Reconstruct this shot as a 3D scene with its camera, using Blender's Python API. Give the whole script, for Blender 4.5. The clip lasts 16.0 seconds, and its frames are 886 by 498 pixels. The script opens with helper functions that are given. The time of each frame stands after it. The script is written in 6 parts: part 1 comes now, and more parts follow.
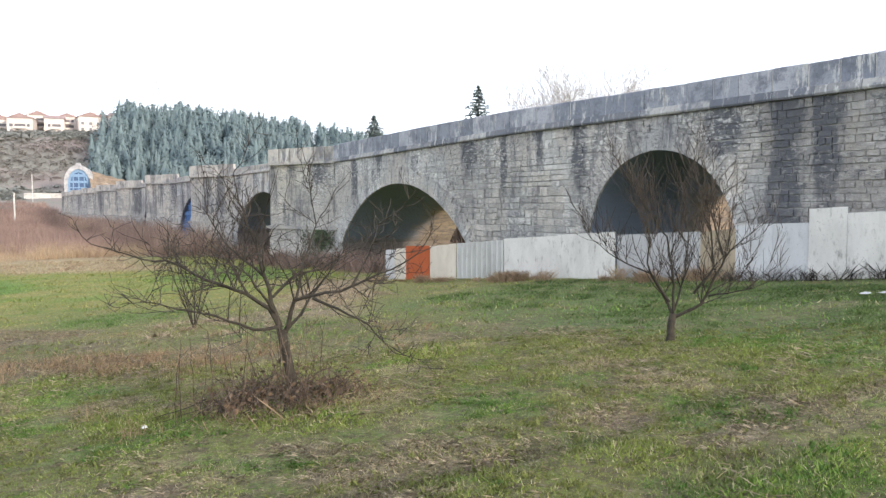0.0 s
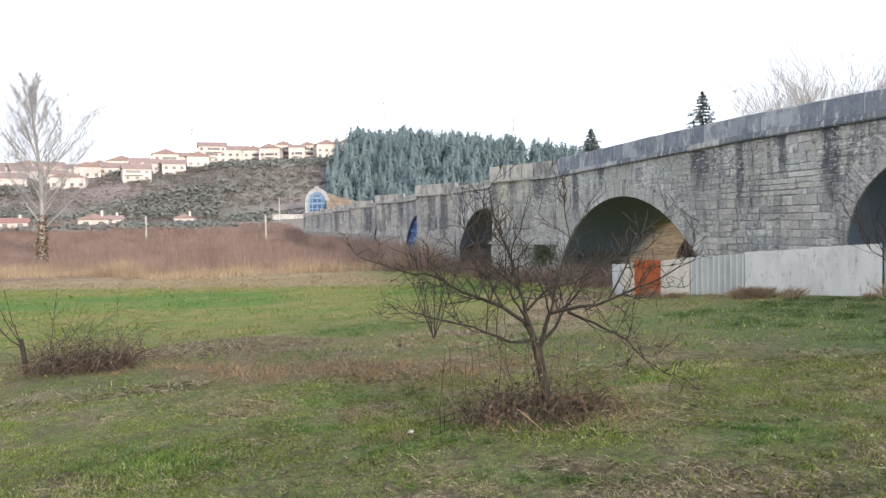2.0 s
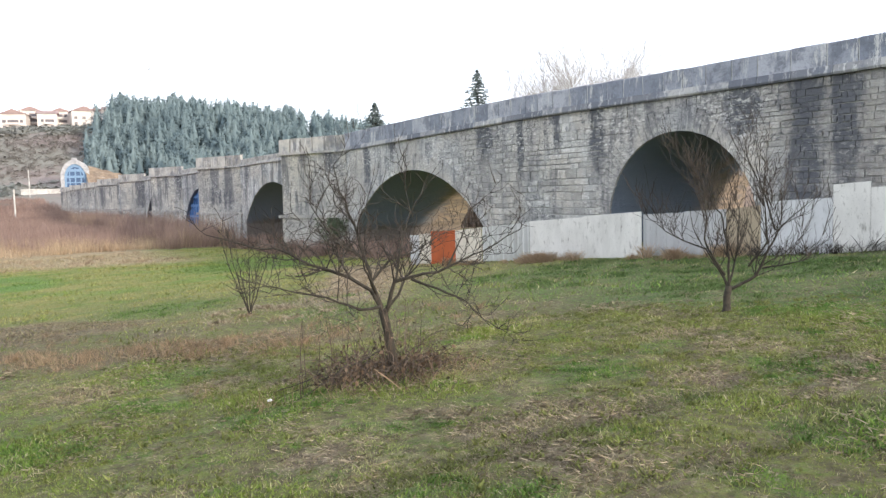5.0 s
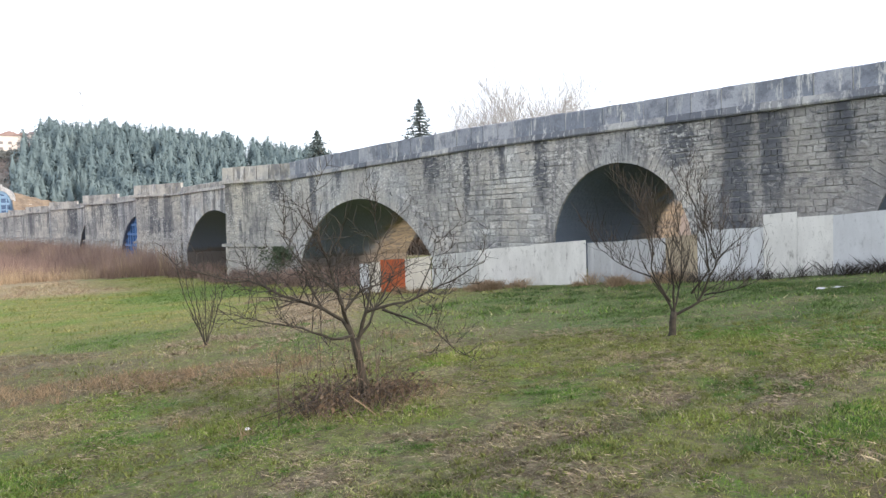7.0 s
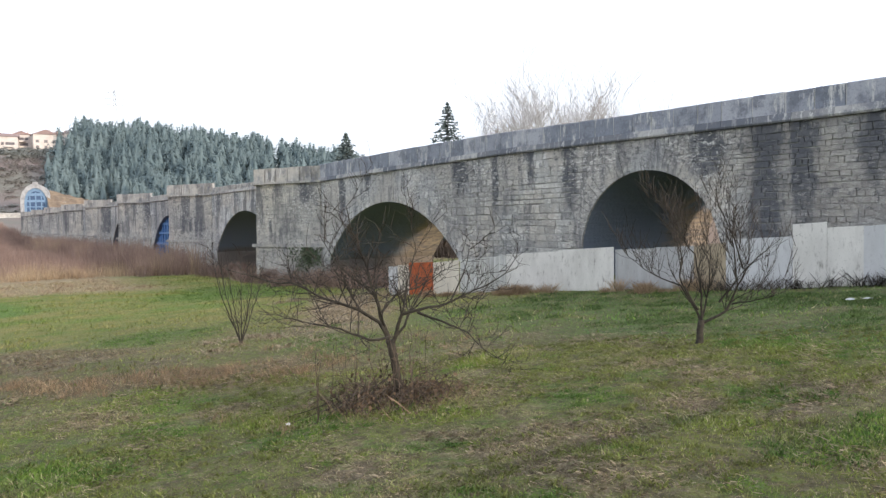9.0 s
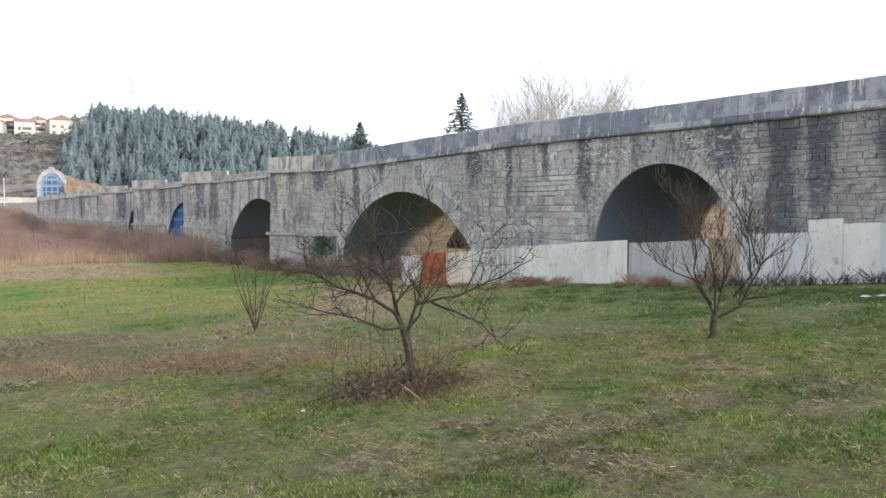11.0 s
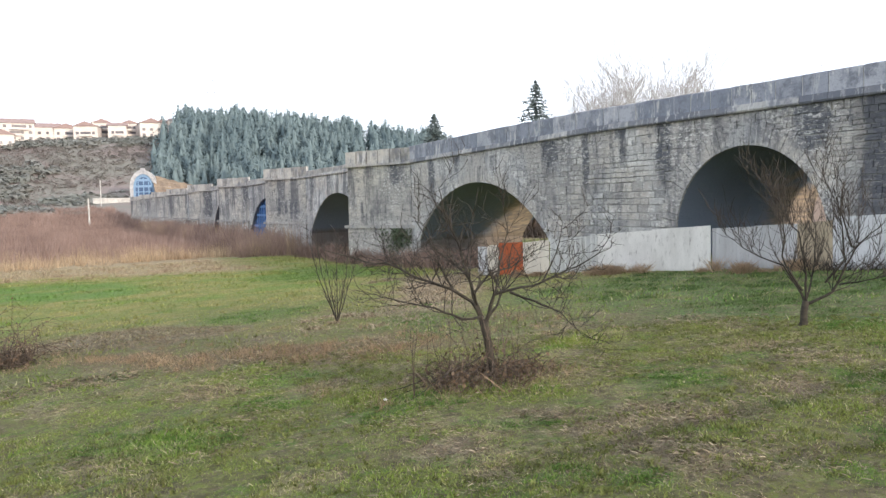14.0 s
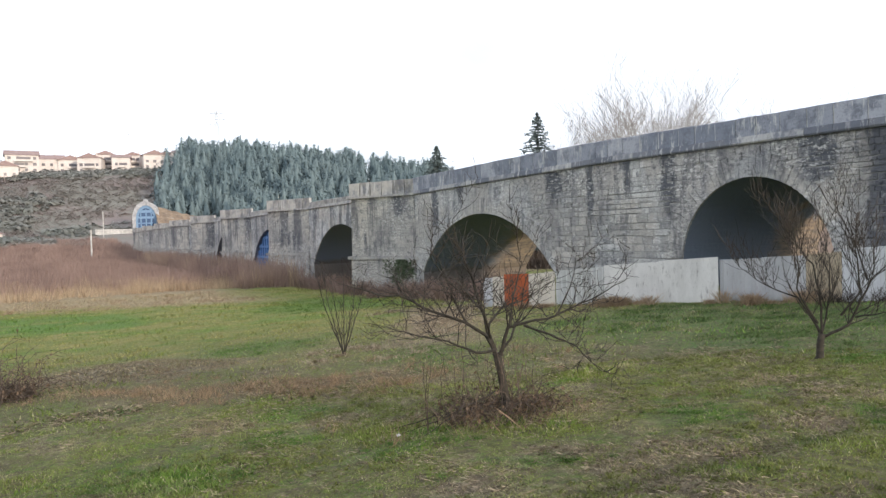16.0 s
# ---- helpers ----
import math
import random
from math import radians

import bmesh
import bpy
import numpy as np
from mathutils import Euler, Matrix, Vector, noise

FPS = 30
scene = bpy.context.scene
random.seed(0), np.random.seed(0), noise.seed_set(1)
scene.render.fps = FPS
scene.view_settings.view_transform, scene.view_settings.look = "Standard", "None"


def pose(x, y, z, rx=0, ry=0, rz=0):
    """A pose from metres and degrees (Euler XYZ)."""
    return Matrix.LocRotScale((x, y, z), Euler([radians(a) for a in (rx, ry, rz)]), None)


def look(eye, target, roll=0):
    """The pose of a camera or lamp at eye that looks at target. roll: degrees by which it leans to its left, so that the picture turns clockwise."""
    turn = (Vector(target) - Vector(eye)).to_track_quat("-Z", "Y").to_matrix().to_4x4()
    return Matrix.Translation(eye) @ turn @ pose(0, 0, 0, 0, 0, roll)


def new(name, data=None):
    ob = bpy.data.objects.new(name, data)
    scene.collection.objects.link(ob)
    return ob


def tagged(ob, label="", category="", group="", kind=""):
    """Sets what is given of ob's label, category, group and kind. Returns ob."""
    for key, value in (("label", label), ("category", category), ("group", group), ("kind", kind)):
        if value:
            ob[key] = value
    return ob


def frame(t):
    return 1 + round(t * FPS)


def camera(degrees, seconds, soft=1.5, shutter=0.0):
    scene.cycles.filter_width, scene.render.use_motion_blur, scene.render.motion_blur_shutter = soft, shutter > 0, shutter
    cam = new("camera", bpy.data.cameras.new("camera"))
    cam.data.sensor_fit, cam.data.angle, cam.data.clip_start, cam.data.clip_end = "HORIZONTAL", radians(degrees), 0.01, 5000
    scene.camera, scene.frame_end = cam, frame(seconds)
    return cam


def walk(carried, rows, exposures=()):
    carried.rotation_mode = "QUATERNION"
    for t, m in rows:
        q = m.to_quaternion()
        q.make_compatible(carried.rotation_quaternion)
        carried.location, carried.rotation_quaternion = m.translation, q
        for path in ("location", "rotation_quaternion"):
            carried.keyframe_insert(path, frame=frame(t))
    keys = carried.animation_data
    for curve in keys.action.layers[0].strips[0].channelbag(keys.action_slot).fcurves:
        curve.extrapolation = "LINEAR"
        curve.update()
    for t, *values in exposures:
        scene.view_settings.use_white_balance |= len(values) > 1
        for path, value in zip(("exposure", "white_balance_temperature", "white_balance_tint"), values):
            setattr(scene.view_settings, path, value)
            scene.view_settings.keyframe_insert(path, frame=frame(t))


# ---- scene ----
cam = camera(62.2, 16.0, soft=1.4)
# seconds, eye, turn in degrees
ROWS = [
    (0.0, 0.039, 0.048, 1.481, 86.767, 0.037, 58.064),
    (0.5, 0.035, 0.048, 1.481, 87.089, -0.058, 61.274),
    (1.0, -0.025, 0.028, 1.483, 87.070, -0.349, 64.967),
    (1.5, -0.097, -0.155, 1.465, 87.460, -0.124, 69.910),
    (2.0, -0.181, -0.325, 1.463, 88.103, 1.039, 74.604),
    (2.5, -0.231, -0.464, 1.445, 88.229, 1.788, 77.245),
    (2.8, -0.268, -0.582, 1.450, 88.306, 2.521, 78.598),
    (3.0, -0.292, -0.661, 1.452, 89.216, 3.936, 79.871),
    (3.2, -0.278, -0.762, 1.453, 88.378, 3.460, 76.953),
    (3.3, -0.271, -0.813, 1.454, 87.695, 2.567, 75.296),
    (3.5, -0.256, -0.914, 1.455, 87.210, 2.167, 72.867),
    (3.8, -0.195, -1.012, 1.464, 86.162, 1.798, 69.869),
    (4.0, -0.154, -1.078, 1.470, 85.852, 1.523, 68.239),
    (4.2, -0.108, -1.092, 1.476, 85.503, 1.214, 65.860),
    (4.5, -0.039, -1.112, 1.485, 85.253, 1.466, 62.270),
    (5.0, 0.042, -1.194, 1.507, 85.603, 1.574, 57.673),
    (7.5, 0.326, -1.821, 1.622, 87.579, 1.660, 52.985),
    (8.0, 0.413, -1.885, 1.636, 87.862, 1.745, 54.284),
    (10.5, 0.435, -2.089, 1.671, 87.590, 0.114, 55.360),
    (11.0, 0.450, -2.065, 1.671, 87.075, 0.023, 56.003),
    (11.5, 0.458, -2.075, 1.663, 86.761, -0.141, 56.845),
    (12.0, 0.468, -2.091, 1.665, 86.694, 0.273, 58.265),
    (12.5, 0.475, -2.110, 1.668, 86.494, 0.740, 59.391),
    (13.0, 0.481, -2.099, 1.659, 86.283, 0.893, 59.660),
    (13.5, 0.486, -2.084, 1.670, 86.210, 1.163, 60.275),
    (14.0, 0.481, -2.095, 1.668, 86.413, 1.490, 61.880),
    (14.5, 0.441, -2.129, 1.683, 86.766, 1.564, 64.228),
    (15.0, 0.368, -2.161, 1.687, 87.061, 1.355, 66.679),
    (15.5, 0.334, -2.198, 1.687, 87.898, 1.476, 66.540),
    (15.7, 0.336, -2.194, 1.686, 88.186, 1.649, 66.026),
    (16.0, 0.338, -2.189, 1.685, 88.833, 1.508, 61.977),
]
EXPOSURES = [(0.0, 0.05), (1.2, -0.1), (2.0, -0.22), (2.5, -0.36), (2.9, -0.8), (3.2, -1.03), (3.6, -0.87), (4.0, -0.35), (4.5, 0.0), (5.0, 0.05), (7.5, -0.12), (8.0, -0.22), (10.0, -0.38), (10.5, -0.38), (11.0, -0.22), (11.5, -0.16), (12.5, -0.12), (14.7, -0.1), (15.3, -0.22), (16.0, -0.4)]
walk(cam, [(t, pose(x, y, z, rx, ry, rz)) for t, x, y, z, rx, ry, rz in ROWS], EXPOSURES)

# ---------------------------------------------------------------- light
SUN_AZ, SUN_EL = 74.0, 11.0          # degrees from +y towards +x, height


def set_light():
    world = bpy.data.worlds.new("overcast")
    scene.world = world
    world.use_nodes = True
    nt = world.node_tree
    nt.nodes.clear()
    out, bg = nt.nodes.new("ShaderNodeOutputWorld"), nt.nodes.new("ShaderNodeBackground")
    sky = nt.nodes.new("ShaderNodeTexSky")
    sky.sky_type, sky.sun_disc = "NISHITA", False
    sky.sun_elevation, sky.sun_rotation = radians(SUN_EL), radians(SUN_AZ)
    gain = nt.nodes.new("ShaderNodeVectorMath")
    gain.operation = "SCALE"
    gain.inputs["Scale"].default_value = 0.8
    coord, cloud, ramp, mix = (nt.nodes.new(n) for n in ("ShaderNodeTexCoord", "ShaderNodeTexNoise", "ShaderNodeValToRGB", "ShaderNodeMix"))
    cloud.inputs["Scale"].default_value, cloud.inputs["Detail"].default_value = 2.6, 6
    ramp.color_ramp.elements[0].position, ramp.color_ramp.elements[1].position = 0.3, 0.52
    ramp.color_ramp.elements[0].color = (0.74, 0.74, 0.74, 1)
    ramp.color_ramp.elements[1].color = (0.97, 0.97, 0.97, 1)
    mix.data_type = "RGBA"
    mix.inputs["B"].default_value = (16.7, 17.9, 19.8, 1)
    bg.inputs["Strength"].default_value = 0.1
    L = nt.links.new
    L(sky.outputs[0], gain.inputs[0])
    L(coord.outputs["Generated"], cloud.inputs["Vector"])
    L(cloud.outputs["Fac"], ramp.inputs[0])
    L(ramp.outputs[0], mix.inputs["Factor"])
    L(gain.outputs[0], mix.inputs["A"])
    L(mix.outputs["Result"], bg.inputs["Color"])
    L(bg.outputs[0], out.inputs[0])
    lamp = bpy.data.lights.new("sun", "SUN")
    lamp.energy, lamp.angle, lamp.color = 4.6, radians(5), (1.0, 0.88, 0.74)
    ob = new("sun", lamp)
    a, e = radians(SUN_AZ), radians(SUN_EL)
    ob.matrix_world = look((math.sin(a) * math.cos(e) * 300, math.cos(a) * math.cos(e) * 300, math.sin(e) * 300), (0, 0, 0))


set_light()


# ---------------------------------------------------------------- materials
class Nodes:
    """A small wrapper that makes node materials shorter to write."""

    def __init__(self, name, rough=0.9, metal=0.0):
        self.mat = bpy.data.materials.new(name)
        self.mat.use_nodes = True
        self.tree = self.mat.node_tree
        self.bsdf = self.tree.nodes["Principled BSDF"]
        self.bsdf.inputs["Roughness"].default_value = rough
        self.bsdf.inputs["Metallic"].default_value = metal
        self.bsdf.inputs["Specular IOR Level"].default_value = 0.25
        self.geo = self.add("ShaderNodeNewGeometry")
        self.where = self.geo.outputs["Position"]

    def add(self, kind):
        return self.tree.nodes.new(kind)

    def link(self, a, b):
        self.tree.links.new(a, b)

    def noise(self, scale, stretch=(1, 1, 1), detail=4, rough=0.55, shift=0.0):
        m, n = self.add("ShaderNodeMapping"), self.add("ShaderNodeTexNoise")
        m.inputs["Scale"].default_value = stretch
        m.inputs["Location"].default_value = (shift, shift * 0.7, shift * 1.3)
        n.inputs["Scale"].default_value, n.inputs["Detail"].default_value, n.inputs["Roughness"].default_value = scale, detail, rough
        self.link(self.where, m.inputs["Vector"])
        self.link(m.outputs[0], n.inputs["Vector"])
        return n.outputs["Fac"]

    def band(self, value, low, high, a=0.0, b=1.0):
        r = self.add("ShaderNodeMapRange")
        r.interpolation_type = "SMOOTHSTEP"
        for key, v in (("From Min", low), ("From Max", high), ("To Min", a), ("To Max", b)):
            r.inputs[key].default_value = v
        self.link(value, r.inputs["Value"])
        return r.outputs["Result"]

    def math(self, op, a, b):
        m = self.add("ShaderNodeMath")
        m.operation = op
        for i, v in enumerate((a, b)):
            if isinstance(v, (int, float)):
                m.inputs[i].default_value = v
            else:
                self.link(v, m.inputs[i])
        return m.outputs[0]

    def mix(self, fac, a, b, how="MIX"):
        m = self.add("ShaderNodeMix")
        m.data_type, m.blend_type = "RGBA", how
        for key, v in (("Factor", fac), ("A", a), ("B", b)):
            if isinstance(v, (int, float)):
                m.inputs[key].default_value = v
            elif isinstance(v, tuple):
                m.inputs[key].default_value = (*v, 1)
            else:
                self.link(v, m.inputs[key])
        return m.outputs["Result"]

    def axis(self, which):
        s = self.add("ShaderNodeSeparateXYZ")
        self.link(self.where, s.inputs[0])
        return s.outputs[which]

    def piece(self):
        return self.add("ShaderNodeObjectInfo").outputs["Random"]

    def island(self):
        return self.geo.outputs["Random Per Island"]

    def bump(self, height, strength=0.3, distance=0.02):
        b = self.add("ShaderNodeBump")
        b.inputs["Strength"].default_value, b.inputs["Distance"].default_value = strength, distance
        self.link(height, b.inputs["Height"])
        self.link(b.outputs[0], self.bsdf.inputs["Normal"])

    def done(self, colour, thin=0.0):
        """thin: share of light that passes through, for leaves and blades."""
        if isinstance(colour, tuple):
            self.bsdf.inputs["Base Color"].default_value = (*colour, 1)
        else:
            self.link(colour, self.bsdf.inputs["Base Color"])
        if thin:
            pass_on, blend = self.add("ShaderNodeBsdfTranslucent"), self.add("ShaderNodeMixShader")
            if isinstance(colour, tuple):
                pass_on.inputs["Color"].default_value = (*colour, 1)
            else:
                self.link(colour, pass_on.inputs["Color"])
            blend.inputs[0].default_value = thin
            self.link(self.bsdf.outputs[0], blend.inputs[1])
            self.link(pass_on.outputs[0], blend.inputs[2])
            self.link(blend.outputs[0], self.tree.nodes["Material Output"].inputs["Surface"])
        return self.mat

    def spots(self, places, ragged, soft=0.45):
        """Uneven round patches on the ground: centre x, centre y, radius."""
        flat = self.add("ShaderNodeMapping")
        flat.inputs["Scale"].default_value = (1, 1, 0)
        self.link(self.where, flat.inputs["Vector"])
        total = None
        for px, py, r in places:
            d = self.add("ShaderNodeVectorMath")
            d.operation = "DISTANCE"
            self.link(flat.outputs[0], d.inputs[0])
            d.inputs[1].default_value = (px, py, 0)
            m = self.band(self.math("ADD", self.math("MULTIPLY", d.outputs["Value"], 1.0 / r), ragged), 1.0 + soft, 1.0 - soft)
            total = m if total is None else self.math("MAXIMUM", total, m)
        return total


# black runs on the near wall: centre x, half width, lowest z
RUNS = [(-40.4, 0.4, 1.6), (-37.2, 0.3, 3.0), (-28.0, 0.6, 2.7), (-25.4, 0.22, 1.6), (-23.0, 0.2, 2.6), (-20.7, 0.4, 2.0), (-14.4, 0.6, 2.6), (-12.3, 0.5, 0.2), (-11.2, 0.35, 1.4), (-9.2, 0.3, 2.4),
        (-44.6, 0.4, 2.6), (-64.0, 0.4, 2.4), (-89.0, 0.5, 1.3), (-112.0, 1.0, 0.2)]
# shorter drips on the cutwaters: centre x, half width, lowest and highest z
DRIPS = [(-69.41, 0.16, 0.26, 2.50), (-68.48, 0.16, 0.37, 2.18), (-67.84, 0.16, 0.27, 2.28), (-67.20, 0.16, 0.49, 2.48), (-47.39, 0.12, 0.49, 1.82), (-46.59, 0.12, 0.50, 1.24)]


def stone_material(name, pale, grey, soot_shade, vary):
    """Old limestone: stones of differing tone, pitting, lime bloom and black runs under the cornice."""
    n = Nodes(name, 0.92)
    spread = n.piece() if vary == "piece" else n.island()
    x, z = n.axis("X"), n.axis("Z")
    base = n.mix(n.band(spread, 0.0, 1.0), pale, grey)
    base = n.mix(n.band(n.math("FRACT", n.math("MULTIPLY", spread, 17.0), 0.0), 0.6, 1.0, 0.0, 0.28), base, (0.24, 0.235, 0.235))
    base = n.mix(n.band(n.noise(0.5, detail=4, shift=3), 0.42, 0.58, 0.0, 0.65), base, (0.62, 0.56, 0.49))
    base = n.mix(n.band(n.noise(0.22, detail=4, shift=23), 0.42, 0.6, 0.0, 0.45), base, (0.3, 0.3, 0.32))
    fine, coarse = n.noise(17.0, (1, 1, 2.4), 6, 0.75), n.noise(3.8, (1, 1, 2.2), 6, 0.75, 9)
    clean = n.band(n.noise(0.3, (1, 1, 1.4), 3, 0.5, 71), 0.42, 0.56, 1.0, 0.45)
    base = n.mix(n.math("MULTIPLY", n.band(coarse, 0.47, 0.61, 0.0, 0.75), clean), base, (0.165, 0.167, 0.175))
    base = n.mix(n.math("MULTIPLY", n.band(fine, 0.5, 0.66, 0.0, 0.6), clean), base, (0.09, 0.091, 0.096))
    grow = n.band(n.noise(0.45, detail=3, shift=61), 0.43, 0.57, 0.05, 1.0)
    bloom = n.math("MULTIPLY", n.band(n.noise(5.0, (1, 1, 2.2), 6, 0.75, 51), 0.52, 0.61, 0.0, 0.8), grow)
    base = n.mix(bloom, base, (0.8, 0.79, 0.77))
    ragged, patchy = n.noise(2.2, (1.0, 1.0, 0.5), 7, 0.75, 13), n.noise(3.2, (1.0, 1.0, 0.9), 6, 0.75, 43)
    runs = n.band(n.noise(1.5, (1.0, 1.0, 0.16), 7, 0.75, 11), 0.47, 0.6)
    broad = n.band(n.noise(0.33, (1.0, 1.0, 0.35), 3, 0.5, 2), 0.38, 0.54, 0.25, 1.0)
    mask = n.math("MULTIPLY", n.math("MULTIPLY", n.math("MULTIPLY", runs, broad), 0.75), n.band(patchy, 0.36, 0.52, 0.45, 1.0))
    wander = n.math("MULTIPLY", n.math("ADD", ragged, -0.5), 4.6)
    for cx, half, low, high in [(*r, 9.0) for r in RUNS] + DRIPS:
        off = n.math("ABSOLUTE", n.math("ADD", x, -cx), 0.0)
        off = n.math("ADD", n.math("MULTIPLY", off, 1.0 / half), wander)
        run = n.math("MULTIPLY", n.band(off, 1.5, 0.6), n.band(n.math("ADD", z, n.math("MULTIPLY", wander, 0.8)), low - 0.3, low + 0.9))
        if high < 9.0:
            run = n.math("MULTIPLY", run, n.band(n.math("ADD", z, n.math("MULTIPLY", wander, 0.3)), high + 0.3, high - 0.1))
        mask = n.math("MAXIMUM", mask, run)
    far = n.math("MULTIPLY", n.band(n.noise(0.85, (1, 1, 0.1), 5, 0.65, 77), 0.5, 0.6, 0.0, 0.85), n.band(x, -44.0, -47.0))
    mask = n.math("MAXIMUM", mask, n.math("MULTIPLY", far, n.band(n.math("ADD", z, wander), 0.4, 1.6, 0.3, 1.0)))
    crust = n.math("MULTIPLY", n.band(n.noise(2.3, (1, 1, 1.7), 6, 0.75, 31), 0.54, 0.62), n.band(n.noise(0.28, detail=3, shift=37), 0.46, 0.56, 0.0, 0.85))
    mask = n.math("MAXIMUM", mask, crust)
    mask = n.math("MULTIPLY", mask, n.band(patchy, 0.34, 0.48, 0.62, 1.0))
    mask = n.math("MULTIPLY", mask, n.band(bloom, 0.0, 0.75, 1.0, 0.3))
    mask = n.math("MULTIPLY", mask, n.band(spread, 0.0, 1.0, 0.93, 1.0))
    dull = n.math("MULTIPLY", n.band(n.math("ADD", x, n.math("MULTIPLY", ragged, 2.5)), -12.6, -11.4), n.band(patchy, 0.3, 0.6, 0.85, 0.5))
    base = n.mix(dull, base, (0.25, 0.237, 0.228))
    worn = n.math("MULTIPLY", n.math("MULTIPLY", n.band(x, -31.5, -29.5), n.band(x, -18.5, -21.0)), n.band(n.math("ADD", z, n.math("MULTIPLY", wander, 0.5)), 3.6, 2.4))
    worn = n.math("MULTIPLY", worn, n.band(n.math("FRACT", n.math("MULTIPLY", spread, 29.0), 0.0), 0.35, 0.9, 0.15, 0.5))
    base = n.mix(worn, base, (0.2, 0.2, 0.205))
    base = n.mix(n.math("MULTIPLY", mask, soot_shade), base, (0.095, 0.102, 0.122))
    n.bump(n.math("ADD", n.math("MULTIPLY", fine, 0.5), coarse), 0.8, 0.07)
    return n.done(base)


def slab_material(name, vary, dark=(0.235, 0.255, 0.31), light=(0.41, 0.42, 0.47), pale=0.0):
    """Parapet stone: dark crust with pale lime runs."""
    n = Nodes(name, 0.92)
    spread = n.piece() if vary == "piece" else n.island()
    base = n.mix(n.band(spread, 0.25, 0.95), dark, light)
    base = n.mix(n.band(n.noise(1.6, detail=5, rough=0.7, shift=4), 0.44, 0.64, 0.0, 0.8), base, (0.155, 0.168, 0.205))
    runs = n.band(n.noise(4.0, (1.0, 1.0, 0.2), 6, 0.75, 17), 0.52, 0.62, 0.0, 0.85)
    runs = n.math("MULTIPLY", runs, n.band(n.noise(0.6, detail=3, shift=27), 0.35, 0.6, 0.35, 1.0))
    base = n.mix(runs, base, (0.62, 0.61, 0.6))
    base = n.mix(n.band(n.noise(12, detail=5, rough=0.7), 0.5, 0.7, 0.0, 0.5), base, (0.11, 0.115, 0.13))
    if pale:
        base = n.mix(n.band(n.noise(1.1, detail=6, rough=0.75, shift=33), 0.36, 0.6, 0.0, pale), base, (0.6, 0.56, 0.5))
    n.bump(n.noise(9.0, detail=5, rough=0.7), 0.6, 0.04)
    return n.done(base)


def vault_material():
    """Tan vault stone in courses; interior shade painted in towards the crown and front."""
    n = Nodes("vault stone with painted shade", 0.92)
    z = n.axis("Z")
    rows = n.noise(1.0, (0.5, 0.5, 7.0), 4, 0.6, 6)
    base = n.mix(n.band(rows, 0.4, 0.6), (0.45, 0.325, 0.2), (0.29, 0.205, 0.13))
    base = n.mix(n.band(n.noise(2.6, (1, 0.7, 2.5), 5, 0.7, 15), 0.46, 0.6, 0.0, 0.75), base, (0.14, 0.11, 0.08))
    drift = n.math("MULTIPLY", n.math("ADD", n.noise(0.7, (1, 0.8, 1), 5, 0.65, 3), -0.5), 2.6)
    # painted bluish shade at front and crown; tan back end left as sunlit
    soot_shade = n.math("MAXIMUM", n.band(n.math("ADD", n.axis("Y"), drift), 25.0, 23.2, 0.3, 0.97), n.band(n.math("ADD", z, drift), 1.8, 2.5))
    base = n.mix(soot_shade, base, (0.175, 0.21, 0.275))
    # painted brown dulls the sky light on the low jambs
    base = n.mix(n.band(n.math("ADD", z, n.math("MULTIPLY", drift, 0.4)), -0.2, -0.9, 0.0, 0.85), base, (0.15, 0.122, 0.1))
    n.bump(n.math("ADD", rows, n.noise(6.0, detail=5)), 0.7, 0.06)
    return n.done(base)


def plain_material(name, colour, other, scale=3.0, rough=0.85, metal=0.0, bump=0.2, spread=0.0, far=0.02, thin=0.0):
    n = Nodes(name, rough, metal)
    fac = n.noise(scale, detail=5, rough=0.65)
    base = n.mix(n.band(fac, 0.3, 0.7), colour, other)
    base = n.mix(n.band(n.noise(scale * 7, detail=3), 0.4, 0.8, 0.0, 0.35), base, tuple(0.6 * c for c in other))
    if spread:
        dark = n.mix(n.island(), tuple(1 - spread for _ in range(3)), (1.0 + spread * 0.6,) * 3)
        base = n.mix(1.0, base, dark, "MULTIPLY")
    if bump:
        n.bump(n.noise(scale * 5, detail=4), bump, far)
    return n.done(base, thin)


# uneven patches of the meadow: centre x, centre y, radius
LUSH = [(-19.8, 2.4, 1.1), (-35.5, 10.0, 3.6), (-41.0, 12.5, 3.0), (-14.3, 5.0, 1.0), (-16.5, 6.3, 1.0), (-3.6, 5.0, 0.42), (-2.6, 3.6, 0.42), (-3.35, 1.47, 0.22), (-7.24, 1.54, 0.3), (-5.8, 8.2, 0.7),
        (-8.7, 0.23, 0.45), (-6.9, 0.9, 0.4), (-2.5, 4.1, 0.45), (-4.1, 5.2, 0.32), (-4.0, 7.8, 0.7), (-20.3, 2.9, 1.6), (-7.7, -1.2, 0.8), (-5.35, 1.9, 0.28), (-3.8, 1.1, 0.24), (-5.5, 4.0, 0.5), (-10.4, 0.9, 0.5), (-12.2, 4.4, 0.7)]
